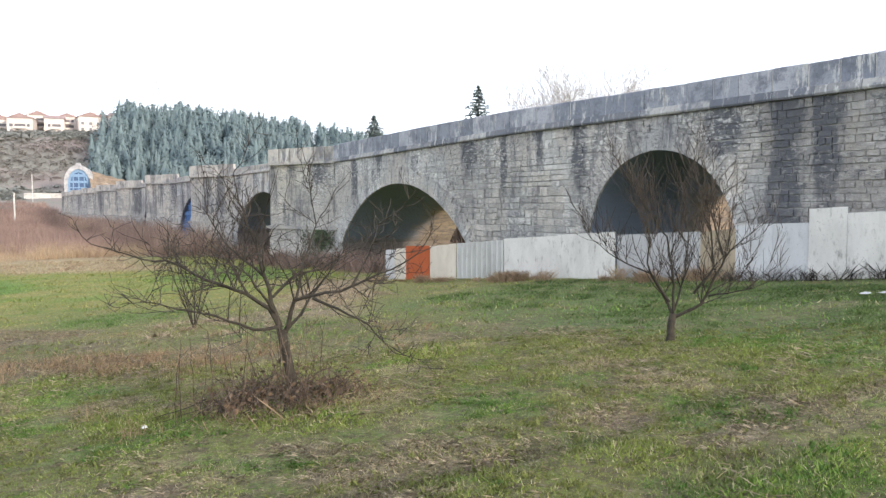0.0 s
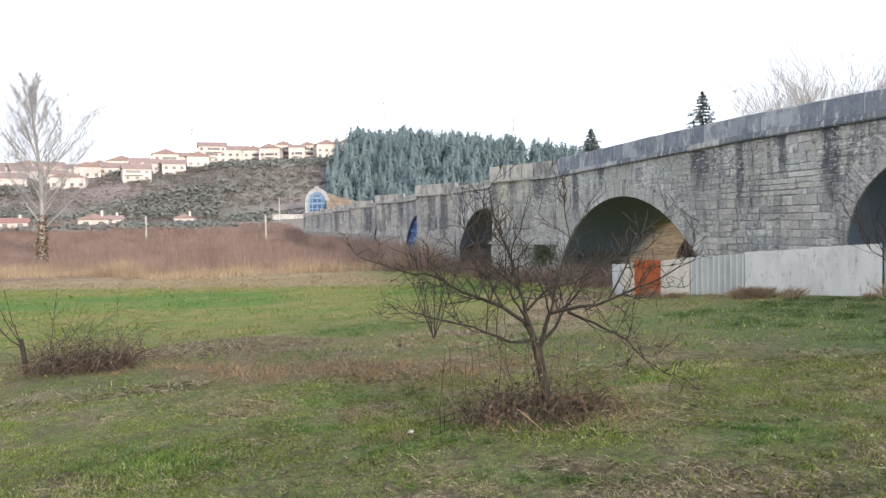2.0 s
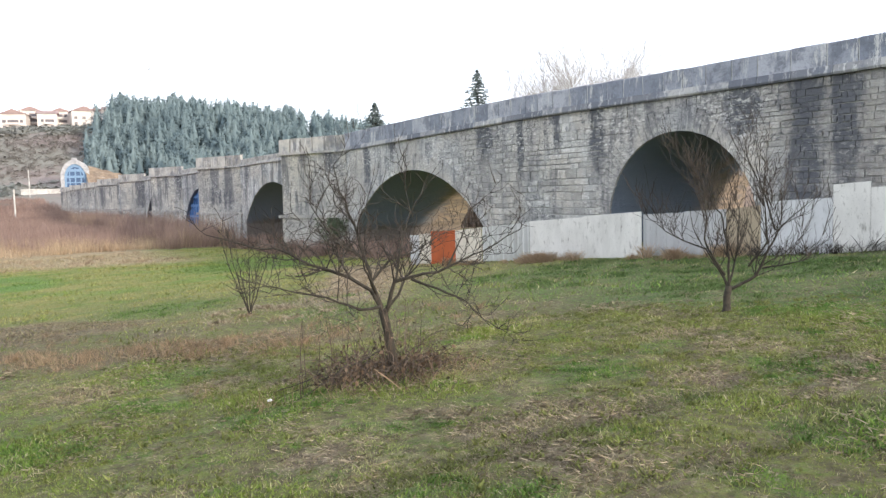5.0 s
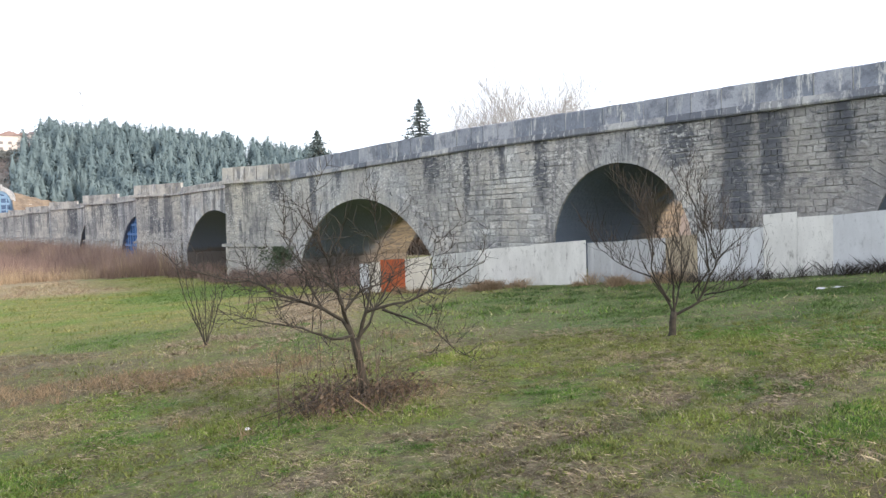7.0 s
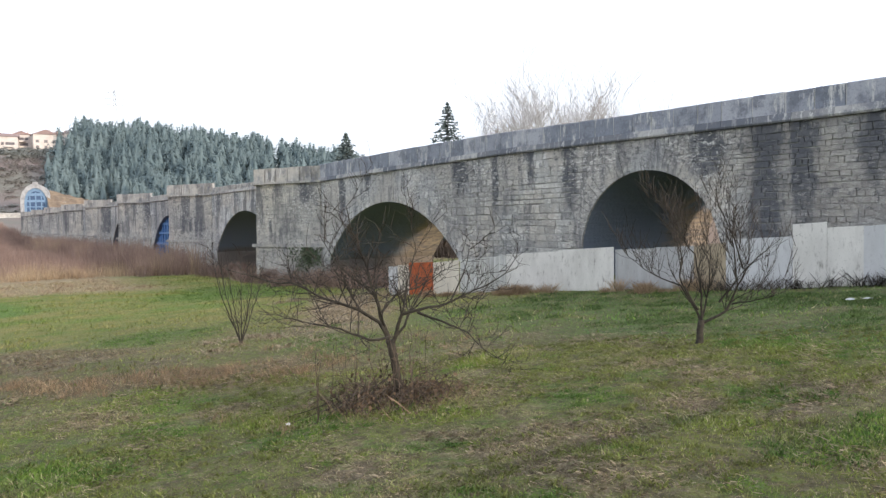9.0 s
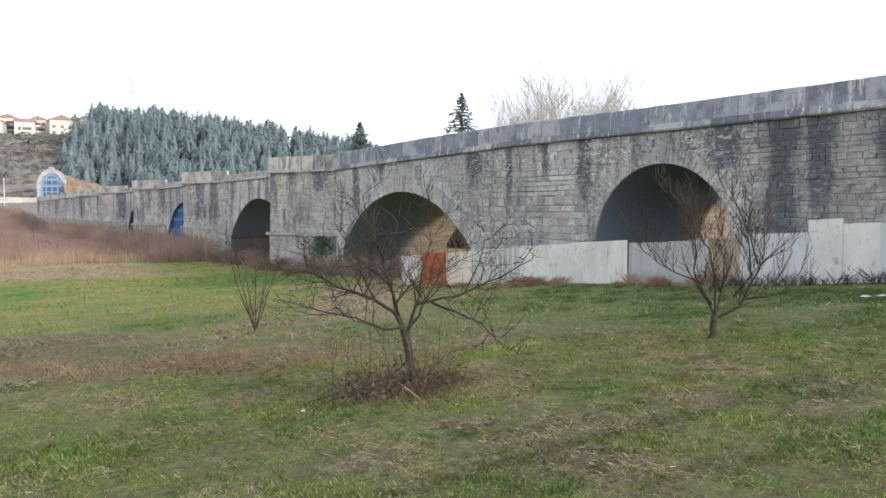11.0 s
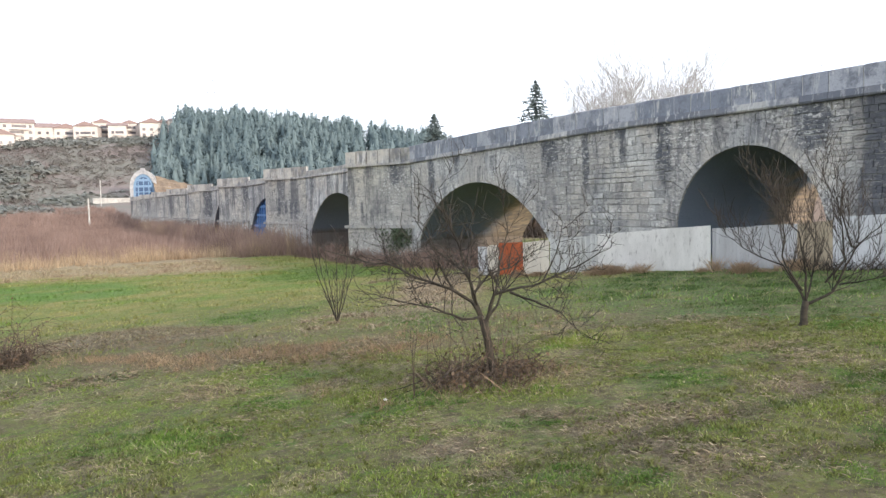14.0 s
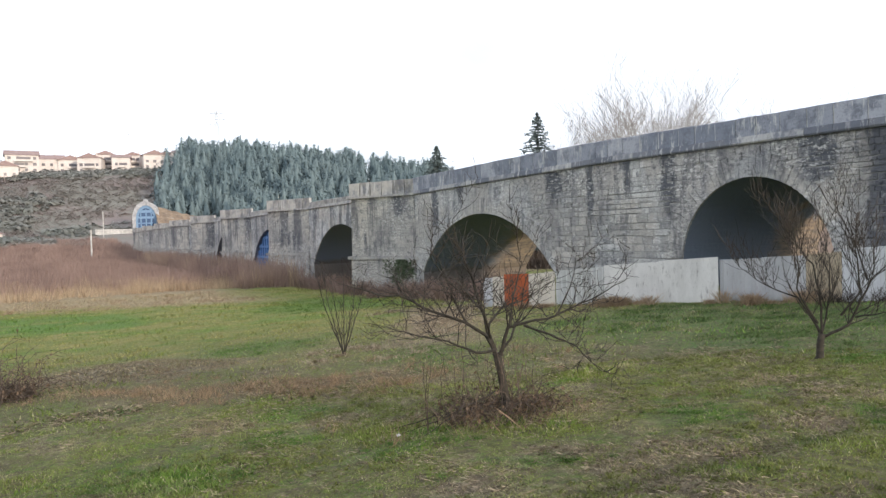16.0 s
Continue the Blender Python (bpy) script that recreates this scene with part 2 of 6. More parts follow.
BARE = [(-19.5, -1.0, 1.9), (-9.3, 1.22, 0.45), (-5.1, 0.86, 0.32), (-5.4, 2.14, 0.36), (-4.4, 4.45, 0.42), (-3.6, 5.6, 0.28), (-4.5, 2.9, 0.5), (-7.3, -1.7, 0.5), (-3.36, 5.2, 0.36), (-3.4, 1.9, 0.34),
        (-4.5, 2.3, 0.4), (-2.1, 3.5, 0.22), (-18.0, 0.3, 1.5), (-8.5, 1.84, 0.3), (-5.4, 2.2, 0.22), (-10.3, -0.2, 0.5), (-3.9, 2.0, 0.35), (-5.0, 5.8, 0.5), (-6.3, 6.0, 0.5)]
BROWN = [(-13.2, 0.6, 1.1), (-12.6, 1.7, 0.95), (-11.3, 2.2, 0.8), (-12.9, 1.2, 0.8), (-11.7, 3.2, 0.95), (-15.1, -1.0, 0.9), (-14.0, -0.3, 0.8)]


def meadow_material(name, ground):
    """Winter meadow: green turf, straw and bare brown soil, mixed at three scales."""
    n = Nodes(name, 0.95)
    x, y = n.axis("X"), n.axis("Y")
    green, lush, straw, soil = (0.158, 0.188, 0.05), (0.09, 0.172, 0.045), (0.34, 0.28, 0.18), (0.12, 0.092, 0.062)
    big, mid, small = n.noise(0.2, detail=4, shift=5), n.noise(0.9, detail=6, rough=0.7, shift=1), n.noise(6.0, detail=6, rough=0.75)
    wide = n.noise(0.35, (1, 0.6, 1), 4, 0.6, 81)
    ragged = n.math("MULTIPLY", n.math("ADD", n.noise(1.7, detail=6, rough=0.75, shift=47), -0.5), 3.2)
    slant = n.math("ADD", n.math("ADD", x, n.math("MULTIPLY", y, -0.7)), n.math("MULTIPLY", n.math("ADD", wide, -0.5), 7.0))
    # foreground: turf with straw and bare soil
    base = n.mix(n.band(big, 0.4, 0.62), green, (0.17, 0.178, 0.054))
    base = n.mix(n.band(mid, 0.51, 0.61, 0.0, 0.62), base, straw)
    base = n.mix(n.band(n.noise(1.4, detail=6, rough=0.7, shift=21), 0.54, 0.62, 0.0, 0.6), base, soil)
    base = n.mix(n.band(n.noise(1.1, detail=6, rough=0.7, shift=41), 0.53, 0.62, 0.0, 0.85), base, (0.1, 0.175, 0.032))
    # dry belt, then the open yellow-green field with a lush strip
    dry = n.math("MULTIPLY", n.band(slant, -12.0, -15.0), n.band(n.noise(0.8, detail=5, rough=0.7, shift=91), 0.42, 0.6, 0.1, 0.9))
    base = n.mix(n.math("MULTIPLY", dry, 0.5), base, n.mix(n.band(small, 0.4, 0.6), (0.25, 0.19, 0.125), (0.14, 0.1, 0.062)))
    field = n.mix(n.band(mid, 0.38, 0.64), (0.175, 0.2, 0.056), (0.265, 0.24, 0.088))
    field = n.mix(n.band(n.noise(0.5, (1, 0.5, 1), 5, 0.65, 33), 0.52, 0.62, 0.0, 0.6), field, (0.12, 0.2, 0.036))
    strip = n.math("ADD", n.math("ADD", x, n.math("MULTIPLY", y, -0.3)), n.math("MULTIPLY", big, 7.0))
    strip = n.math("MULTIPLY", n.band(strip, -29.5, -31.5), n.band(strip, -39.0, -36.5))
    strip = n.math("MULTIPLY", strip, n.band(n.math("ADD", y, n.math("MULTIPLY", wide, 6.0)), 6.5, 3.5))
    field = n.mix(n.math("MULTIPLY", strip, n.band(wide, 0.38, 0.55, 0.3, 0.85)), field, (0.1, 0.195, 0.042))
    base = n.mix(n.band(slant, -16.8, -18.8), base, field)
    base = n.mix(n.math("MULTIPLY", n.spots(BROWN, ragged), 0.75), base, n.mix(n.band(small, 0.4, 0.6), (0.235, 0.165, 0.105), (0.125, 0.085, 0.055)))
    base = n.mix(n.math("MULTIPLY", n.spots(BARE, ragged), 0.8), base, n.mix(n.band(small, 0.38, 0.62), (0.36, 0.285, 0.205), (0.17, 0.12, 0.088)))
    base = n.mix(n.math("MULTIPLY", n.spots(LUSH, ragged), 0.7), base, n.mix(n.band(small, 0.4, 0.6), (0.095, 0.18, 0.04), (0.14, 0.215, 0.052)))
    # straw rim, brush land and hill
    edge = n.math("ADD", n.math("ADD", x, n.math("MULTIPLY", y, -0.35)), n.math("MULTIPLY", wide, 6.0))
    base = n.mix(n.math("MULTIPLY", n.band(edge, -42.0, -46.0, 0.0, 0.9), n.band(y, 12.0, 7.0)), base, (0.33, 0.26, 0.17))
    base = n.mix(n.band(x, -56.0, -66.0), base, (0.22, 0.155, 0.115))
    bank = n.math("MULTIPLY", n.band(n.math("ADD", y, n.math("MULTIPLY", wide, 2.0)), 8.2, 9.8), n.band(x, -17.5, -14.5))
    base = n.mix(n.math("MULTIPLY", bank, n.band(mid, 0.4, 0.62, 0.95, 0.35)), base, lush)
    # pale straw trampled beside the end of the fence
    dx, dy = n.math("ADD", x, 15.3), n.math("ADD", y, -5.8)
    off = n.math("ABSOLUTE", n.math("ADD", n.math("MULTIPLY", dx, 0.49), n.math("MULTIPLY", dy, 0.873)), 0.0)
    off = n.math("ADD", off, n.math("MULTIPLY", n.math("ADD", mid, -0.5), 3.0))
    along = n.math("ADD", n.math("MULTIPLY", dx, -0.873), n.math("MULTIPLY", dy, 0.49))
    heap = n.math("MULTIPLY", n.band(off, 1.7, 0.7), n.math("MULTIPLY", n.band(along, -0.5, 0.8), n.band(along, 14.0, 12.0)))
    base = n.mix(n.math("MULTIPLY", heap, 0.85), base, n.mix(n.band(small, 0.4, 0.6), (0.42, 0.31, 0.22), (0.27, 0.195, 0.14)))
    # straw-filled furrow close to the path
    rut = n.math("ABSOLUTE", n.math("ADD", n.math("ADD", x, 3.3), n.math("MULTIPLY", n.math("ADD", mid, -0.5), 1.2)), 0.0)
    rut = n.math("MULTIPLY", n.band(rut, 0.28, 0.12), n.math("MULTIPLY", n.band(y, 3.9, 4.6), n.band(y, 7.4, 6.2)))
    base = n.mix(n.math("MULTIPLY", rut, 0.9), base, n.mix(n.band(small, 0.42, 0.58), (0.33, 0.27, 0.2), (0.1, 0.07, 0.05)))
    for fx, y0, y1 in ((4.1, 0.2, 6.6), (2.85, 1.2, 5.2)):
        rut = n.math("ABSOLUTE", n.math("ADD", n.math("ADD", x, fx), n.math("MULTIPLY", n.math("ADD", mid, -0.5), 1.3)), 0.0)
        rut = n.math("MULTIPLY", n.band(rut, 0.3, 0.1), n.math("MULTIPLY", n.band(y, y0, y0 + 0.8), n.band(y, y1, y1 - 1.0)))
        base = n.mix(n.math("MULTIPLY", rut, 0.45), base, n.mix(n.band(small, 0.46, 0.6), (0.085, 0.06, 0.044), (0.3, 0.235, 0.17)))
    hill = n.band(x, -205.0, -250.0)
    wood = n.mix(n.band(n.noise(0.03, detail=5), 0.4, 0.6), (0.245, 0.2, 0.187), (0.21, 0.2, 0.175))
    base = n.mix(hill, base, wood)
    if ground:
        near = n.band(x, -30.0, -15.0)
        clump = n.noise(7.5, detail=3, rough=0.65, shift=29)
        base = n.mix(n.math("MULTIPLY", near, n.band(clump, 0.52, 0.6, 0.0, 0.5)), base, (0.15, 0.19, 0.05))
        base = n.mix(n.math("MULTIPLY", near, n.band(clump, 0.48, 0.4, 0.0, 0.65)), base, (0.07, 0.06, 0.034))
        base = n.mix(n.math("MULTIPLY", near, n.band(small, 0.52, 0.62, 0.0, 0.55)), base, soil)
        base = n.mix(n.math("MULTIPLY", near, n.band(n.noise(16.0, detail=5, rough=0.75, shift=71), 0.56, 0.63, 0.0, 0.65)), base, (0.38, 0.31, 0.22))
        base = n.mix(n.math("MULTIPLY", near, n.band(n.noise(24.0, detail=4, rough=0.8, shift=19), 0.54, 0.64, 0.0, 0.6)), base, (0.055, 0.046, 0.03))
        earth = n.mix(n.band(n.noise(3.0, detail=6, rough=0.75, shift=55), 0.42, 0.6), (0.075, 0.058, 0.04), (0.17, 0.13, 0.088))
        base = n.mix(n.math("MULTIPLY", near, n.band(n.noise(11.0, detail=5, rough=0.75, shift=61), 0.46, 0.58, 0.0, 0.55)), base, earth)
        n.bump(n.noise(14.0, detail=5, rough=0.7), 1.0, 0.1)
        return n.done(base)
    one, two = n.island(), n.math("FRACT", n.math("MULTIPLY", n.island(), 37.0), 0.0)
    near = n.band(x, -26.0, -12.0)
    base = n.mix(n.math("MULTIPLY", near, n.band(one, 0.5, 0.53)), base, n.mix(0.6, base, (0.13, 0.19, 0.036)))
    base = n.mix(n.math("MULTIPLY", near, n.band(one, 0.84, 0.88)), base, n.mix(0.7, base, (0.36, 0.3, 0.21)))
    base = n.mix(1.0, base, n.mix(two, (1.25, 1.25, 1.25), (2.2, 2.2, 2.15)), "MULTIPLY")
    return n.done(base, 0.45)


STONE = stone_material("limestone blocks", (0.78, 0.77, 0.75), (0.54, 0.535, 0.53), 0.95, "piece")
STONE_FAR = stone_material("limestone wall", (0.78, 0.77, 0.75), (0.54, 0.535, 0.53), 0.95, "island")
PIER_STONE = stone_material("pale pier stone", (0.76, 0.71, 0.63), (0.52, 0.49, 0.44), 0.9, "island")
MORTAR = plain_material("old grey mortar", (0.5, 0.49, 0.47), (0.2, 0.2, 0.2), 0.45)
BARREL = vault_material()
SLAB = slab_material("weathered parapet slab", "piece")
SLAB_FAR = slab_material("weathered parapet", "island", (0.2, 0.19, 0.185), (0.42, 0.4, 0.38), 0.45)
CORNICE = slab_material("weathered cornice block", "piece", (0.14, 0.148, 0.175), (0.44, 0.43, 0.425))
MEADOW, BLADES = meadow_material("meadow soil", True), meadow_material("grass blades", False)
BARK = plain_material("apple bark", (0.066, 0.056, 0.043), (0.03, 0.026, 0.021), 14, bump=0.8)
TWIG = plain_material("twig bark", (0.07, 0.057, 0.047), (0.032, 0.027, 0.024), 9, spread=0.5)
PALE_TWIG = plain_material("poplar bark", (0.4, 0.385, 0.385), (0.31, 0.3, 0.305), 0.6, spread=0.15)
BRAMBLE = plain_material("bramble stems", (0.15, 0.112, 0.085), (0.06, 0.045, 0.037), 5, spread=0.6)
DEAD_LEAF = plain_material("dead leaves", (0.19, 0.125, 0.08), (0.11, 0.075, 0.05), 5, spread=0.5)
HERB = plain_material("low leaf rosettes", (0.25, 0.27, 0.09), (0.17, 0.19, 0.06), 2.5, bump=0, spread=0.5, thin=0.35)
STRAW = plain_material("bleached straw", (0.54, 0.45, 0.325), (0.36, 0.285, 0.205), 3, bump=0, spread=0.4, thin=0.12)
BANK_GREEN = plain_material("bank grass", (0.17, 0.25, 0.085), (0.115, 0.185, 0.065), 0.8, bump=0, spread=0.4, thin=0.4)
IVY = plain_material("ivy leaves", (0.125, 0.155, 0.095), (0.08, 0.11, 0.065), 3, bump=0, spread=0.4, thin=0.2)
WEED = plain_material("fresh weeds", (0.17, 0.285, 0.065), (0.11, 0.205, 0.05), 6, bump=0, spread=0.45, thin=0.4)
REED = plain_material("dry reeds", (0.64, 0.49, 0.33), (0.45, 0.33, 0.23), 0.25, bump=0, spread=0.3, thin=0.4)
DRY = plain_material("dry brown grass", (0.5, 0.37, 0.24), (0.36, 0.25, 0.16), 0.8, bump=0, spread=0.4, thin=0.4)
BRUSH = plain_material("reddish brush", (0.47, 0.335, 0.28), (0.27, 0.19, 0.165), 0.16, bump=0, spread=0.2, thin=0.4)
# distance haze is mixed into this pale blue-grey needle colour
PINE = plain_material("haze-paled pine needles", (0.18, 0.235, 0.245), (0.135, 0.185, 0.2), 0.03, bump=0, spread=0.05)
# needles lightened towards grey to paint in the haze
FIR = plain_material("haze-paled fir needles", (0.18, 0.215, 0.21), (0.13, 0.165, 0.16), 0.5, bump=0, spread=0.2, thin=0.3)
# scrub and bush colours are lifted to carry the hill's haze
SHRUB = plain_material("hill scrub", (0.35, 0.285, 0.265), (0.275, 0.255, 0.225), 0.02, bump=0, spread=0.06, thin=0.4)
HEDGE = plain_material("green hill bushes", (0.29, 0.31, 0.275), (0.36, 0.34, 0.31), 0.02, bump=0, spread=0.06, thin=0.4)
PLASTER = plain_material("cream house plaster", (0.72, 0.66, 0.62), (0.62, 0.55, 0.51), 0.3, spread=0.15)
ROOF = plain_material("clay roof tile", (0.36, 0.26, 0.24), (0.28, 0.205, 0.195), 0.6, spread=0.25)
RED_ROOF = plain_material("red roof tile", (0.36, 0.2, 0.17), (0.29, 0.165, 0.145), 0.6, spread=0.25)
FAR_GLASS = plain_material("distant window glass", (0.2, 0.18, 0.185), (0.14, 0.13, 0.14), 1.0, 0.3, bump=0)
PORTAL_GLASS = plain_material("blue-grey glass", (0.09, 0.14, 0.24), (0.06, 0.1, 0.19), 0.8, 0.25, bump=0)
PALE_BLUE = plain_material("faded blue paint", (0.22, 0.33, 0.47), (0.16, 0.26, 0.4), 1.0)
LIME = plain_material("pale lime joint", (0.7, 0.69, 0.67), (0.42, 0.41, 0.4), 1.2)
PLASTIC = plain_material("white plastic", (0.62, 0.63, 0.64), (0.5, 0.5, 0.52), 9, 0.4)
GALVANISED = plain_material("galvanised steel", (0.5, 0.51, 0.53), (0.42, 0.43, 0.45), 2, 0.6, 0.0)
GREY_RIM = plain_material("dirty grey render", (0.46, 0.46, 0.47), (0.28, 0.28, 0.29), 0.9)
WHITE_WALL = plain_material("whitewashed stone", (0.6, 0.58, 0.55), (0.36, 0.35, 0.34), 0.7)
BLUE_PAINT = plain_material("blue painted steel", (0.12, 0.25, 0.5), (0.08, 0.18, 0.4), 1.5, 0.6)
OCHRE = plain_material("ochre rock cut", (0.3, 0.23, 0.165), (0.15, 0.115, 0.092), 0.35)


def sheet_material(name, colour, dirt, amount, rough=0.6):
    n = Nodes(name, rough)
    base = n.mix(n.band(n.noise(2.2, (1, 1, 0.4), 5, 0.6), 0.35, 0.75), colour, tuple(0.82 * c for c in colour))
    rust = n.math("MULTIPLY", n.band(n.noise(7.0, (1, 1, 0.35), 6, 0.7, 8), 0.55, 0.72), amount)
    base = n.mix(rust, base, dirt)
    base = n.mix(n.band(n.noise(30.0, detail=3, rough=0.6, shift=12), 0.6, 0.72, 0.0, 0.6 * amount), base, tuple(0.6 * c for c in dirt))
    base = n.mix(n.band(n.noise(0.8, (1, 1, 0.25), 5, 0.7, 18), 0.5, 0.68, 0.0, 0.5 * amount), base, tuple(0.5 * (a + b) for a, b in zip(colour, dirt)))
    n.bump(n.noise(3.0), 0.15, 0.02)
    return n.done(base)


WHITE_SHEET = sheet_material("white sheet metal", (0.7, 0.68, 0.655), (0.25, 0.235, 0.22), 0.95)
CREAM_SHEET = sheet_material("cream sheet metal", (0.66, 0.6, 0.52), (0.35, 0.25, 0.18), 0.5)
GREY_SHEET = sheet_material("grey sheet metal", (0.45, 0.45, 0.46), (0.2, 0.19, 0.18), 0.6)
RIBBED_SHEET = sheet_material("grey corrugated metal", (0.6, 0.6, 0.59), (0.3, 0.27, 0.24), 0.6, 0.45)
BLUE_SHEET = sheet_material("pale blue sheet metal", (0.57, 0.575, 0.595), (0.28, 0.28, 0.3), 0.8)
TAN_SHEET = sheet_material("tan board", (0.4, 0.33, 0.24), (0.22, 0.17, 0.12), 0.7, 0.8)
RED_DOOR = sheet_material("rusty orange door", (0.42, 0.1, 0.035), (0.2, 0.055, 0.03), 0.7)


# ---------------------------------------------------------------- mesh helpers
def mesh(name, verts, faces, material, smooth=False):
    me = bpy.data.meshes.new(name)
    me.from_pydata([tuple(v) for v in verts], [], [tuple(f) for f in faces])
    me.materials.append(material)
    if smooth:
        me.polygons.foreach_set("use_smooth", [True] * len(me.polygons))
    me.update()
    return me


def thing(name, label, category, group="", kind="", at=(0, 0, 0)):
    ob = new(name)
    ob.empty_display_size = 0.2
    ob.location = at
    return tagged(ob, label, category, group, kind)


def part(name, verts, faces, material, parent, label="", smooth=False, kind=""):
    """One mesh object under a thing, its vertices in the thing's own space."""
    ob = new(name, mesh(name, verts, faces, material, smooth))
    ob.parent = parent
    return tagged(ob, label, kind=kind)


class Heap:
    """Collects vertices and faces of many pieces for one mesh."""

    def __init__(self):
        self.v, self.f = [], []

    def add(self, verts, faces):
        k = len(self.v)
        self.v.extend(verts)
        self.f.extend([tuple(i + k for i in f) for f in faces])

    def box(self, x0, x1, y0, y1, z0, z1):
        self.add([(x, y, z) for z in (z0, z1) for x, y in ((x0, y0), (x1, y0), (x1, y1), (x0, y1))], BOX)

    def tube(self, points, radii, sides=5, cap=True):
        k = len(self.v)
        count = len(points)
        for i, p in enumerate(points):
            p = Vector(p)
            d = Vector(points[min(i + 1, count - 1)]) - Vector(points[max(i - 1, 0)])
            d = d.normalized() if d.length > 1e-6 else Vector((0, 0, 1))
            a = d.cross(Vector((0.31, 0.95, 0.12))).normalized()
            b = d.cross(a)
            for s in range(sides):
                q = 2 * math.pi * s / sides
                self.v.append(tuple(p + (a * math.cos(q) + b * math.sin(q)) * radii[i]))
        for i in range(count - 1):
            for s in range(sides):
                t = (s + 1) % sides
                self.f.append((k + i * sides + s, k + i * sides + t, k + (i + 1) * sides + t, k + (i + 1) * sides + s))
        if cap:
            self.f.append(tuple(k + (count - 1) * sides + s for s in range(sides)))


BOX = [(0, 3, 2, 1), (4, 5, 6, 7), (0, 1, 5, 4), (1, 2, 6, 5), (2, 3, 7, 6), (3, 0, 4, 7)]


def smooth01(v):
    v = min(max(v, 0.0), 1.0)
    return v * v * (3 - 2 * v)


# ---------------------------------------------------------------- ground
GX = (-60.0, -40.0, -25.0, -16.0, -10.0, -5.0, 0.0, 12.0, 40.0)
GZ = (-2.2, -2.1, -1.75, -1.2, -0.91, -0.46, 0.0, 0.9, 1.4)
CREST_AZ = (0, 40, 56, 60, 63, 67, 70, 75, 78, 82, 86, 91, 95, 100, 104, 111, 130, 180)
CREST_EL = (1.0, 1.2, 1.6, 2.6, 3.8, 4.2, 4.8, 5.5, 5.7, 5.15, 4.95, 4.75, 4.45, 3.75, 3.55, 3.2, 2.6, 2.0)
R_CREST = 440.0


def ground_z(x, y, rough=True):
    z = float(np.interp(x, GX, GZ))
    z += 0.042 * (y - 1.0) * smooth01((x + 45) / 25) if -8 < y < 22 else 0.042 * (21 if y > 0 else -9) * smooth01((x + 45) / 25)
    r = math.hypot(x, y)
    if r > 150 and x < 60:
        z += 4.5 * smooth01((r - 150) / 140)
    if r > 200 and x < 60:
        az = math.degrees(math.atan2(-x, y)) % 360
        crest = R_CREST * math.tan(radians(float(np.interp(min(az, 360 - az), CREST_AZ, CREST_EL)))) - 0.8
        z += crest * (smooth01((r - 285) / (R_CREST - 285)) if r < R_CREST else 1.0 - 0.35 * smooth01((r - R_CREST) / 900))
        if rough:
            z += 2.5 * noise.noise((x * 0.02, y * 0.02, 0)) * smooth01((r - 240) / 80)
    elif rough and r < 60:
        for fx, y0, y1, deep in ((-4.1, 0.2, 6.6, 0.045), (-2.85, 1.2, 5.2, 0.03)):
            off = x - fx + 0.12 * math.sin(y * 1.3)
            z -= deep * math.exp(-(off / 0.17) ** 2) * smooth01((y - y0) / 0.8) * smooth01((y1 - y) / 0.8) if abs(off) < 0.7 else 0.0
        z += 0.05 * noise.noise((x * 0.5, y * 0.5, 3)) + 0.025 * noise.noise((x * 1.9, y * 1.9, 7))
    return z


def spread_axis(fine_low, fine_high, step, low, high, grow=1.13):
    v = list(np.arange(fine_low, fine_high + 1e-6, step))
    s, x = step, fine_low
    while x > low:
        s *= grow
        x -= min(s, 45)
        v.insert(0, x)
    s, x = step, fine_high
    while x < high:
        s *= grow
        x += min(s, 45)
        v.append(x)
    return v


def build_ground():
    xs, ys = spread_axis(-12, 2, 0.13, -2200, 900, 1.1), spread_axis(-6, 12, 0.2, -1800, 1800, 1.1)
    w = len(ys)
    verts = [(x, y, ground_z(x, y)) for x in xs for y in ys]
    faces = [(i * w + j, (i + 1) * w + j, (i + 1) * w + j + 1, i * w + j + 1) for i in range(len(xs) - 1) for j in range(w - 1)]
    ob = new("ground", mesh("ground", verts, faces, MEADOW, True))
    tagged(ob, "sloping winter meadow of patchy green turf and straw", "ground", kind="structure")
    return np.array(xs), np.array(ys), np.array([v[2] for v in verts]).reshape(len(xs), w)


GRID_X, GRID_Y, GRID_Z = build_ground()


def ground_at(x, y):
    """Heights of the ground sheet under many points."""
    i = np.clip(np.searchsorted(GRID_X, x) - 1, 0, len(GRID_X) - 2)
    j = np.clip(np.searchsorted(GRID_Y, y) - 1, 0, len(GRID_Y) - 2)
    u = (x - GRID_X[i]) / (GRID_X[i + 1] - GRID_X[i])
    v = (y - GRID_Y[j]) / (GRID_Y[j + 1] - GRID_Y[j])
    return (GRID_Z[i, j] * (1 - u) + GRID_Z[i + 1, j] * u) * (1 - v) + (GRID_Z[i, j + 1] * (1 - u) + GRID_Z[i + 1, j + 1] * u) * v


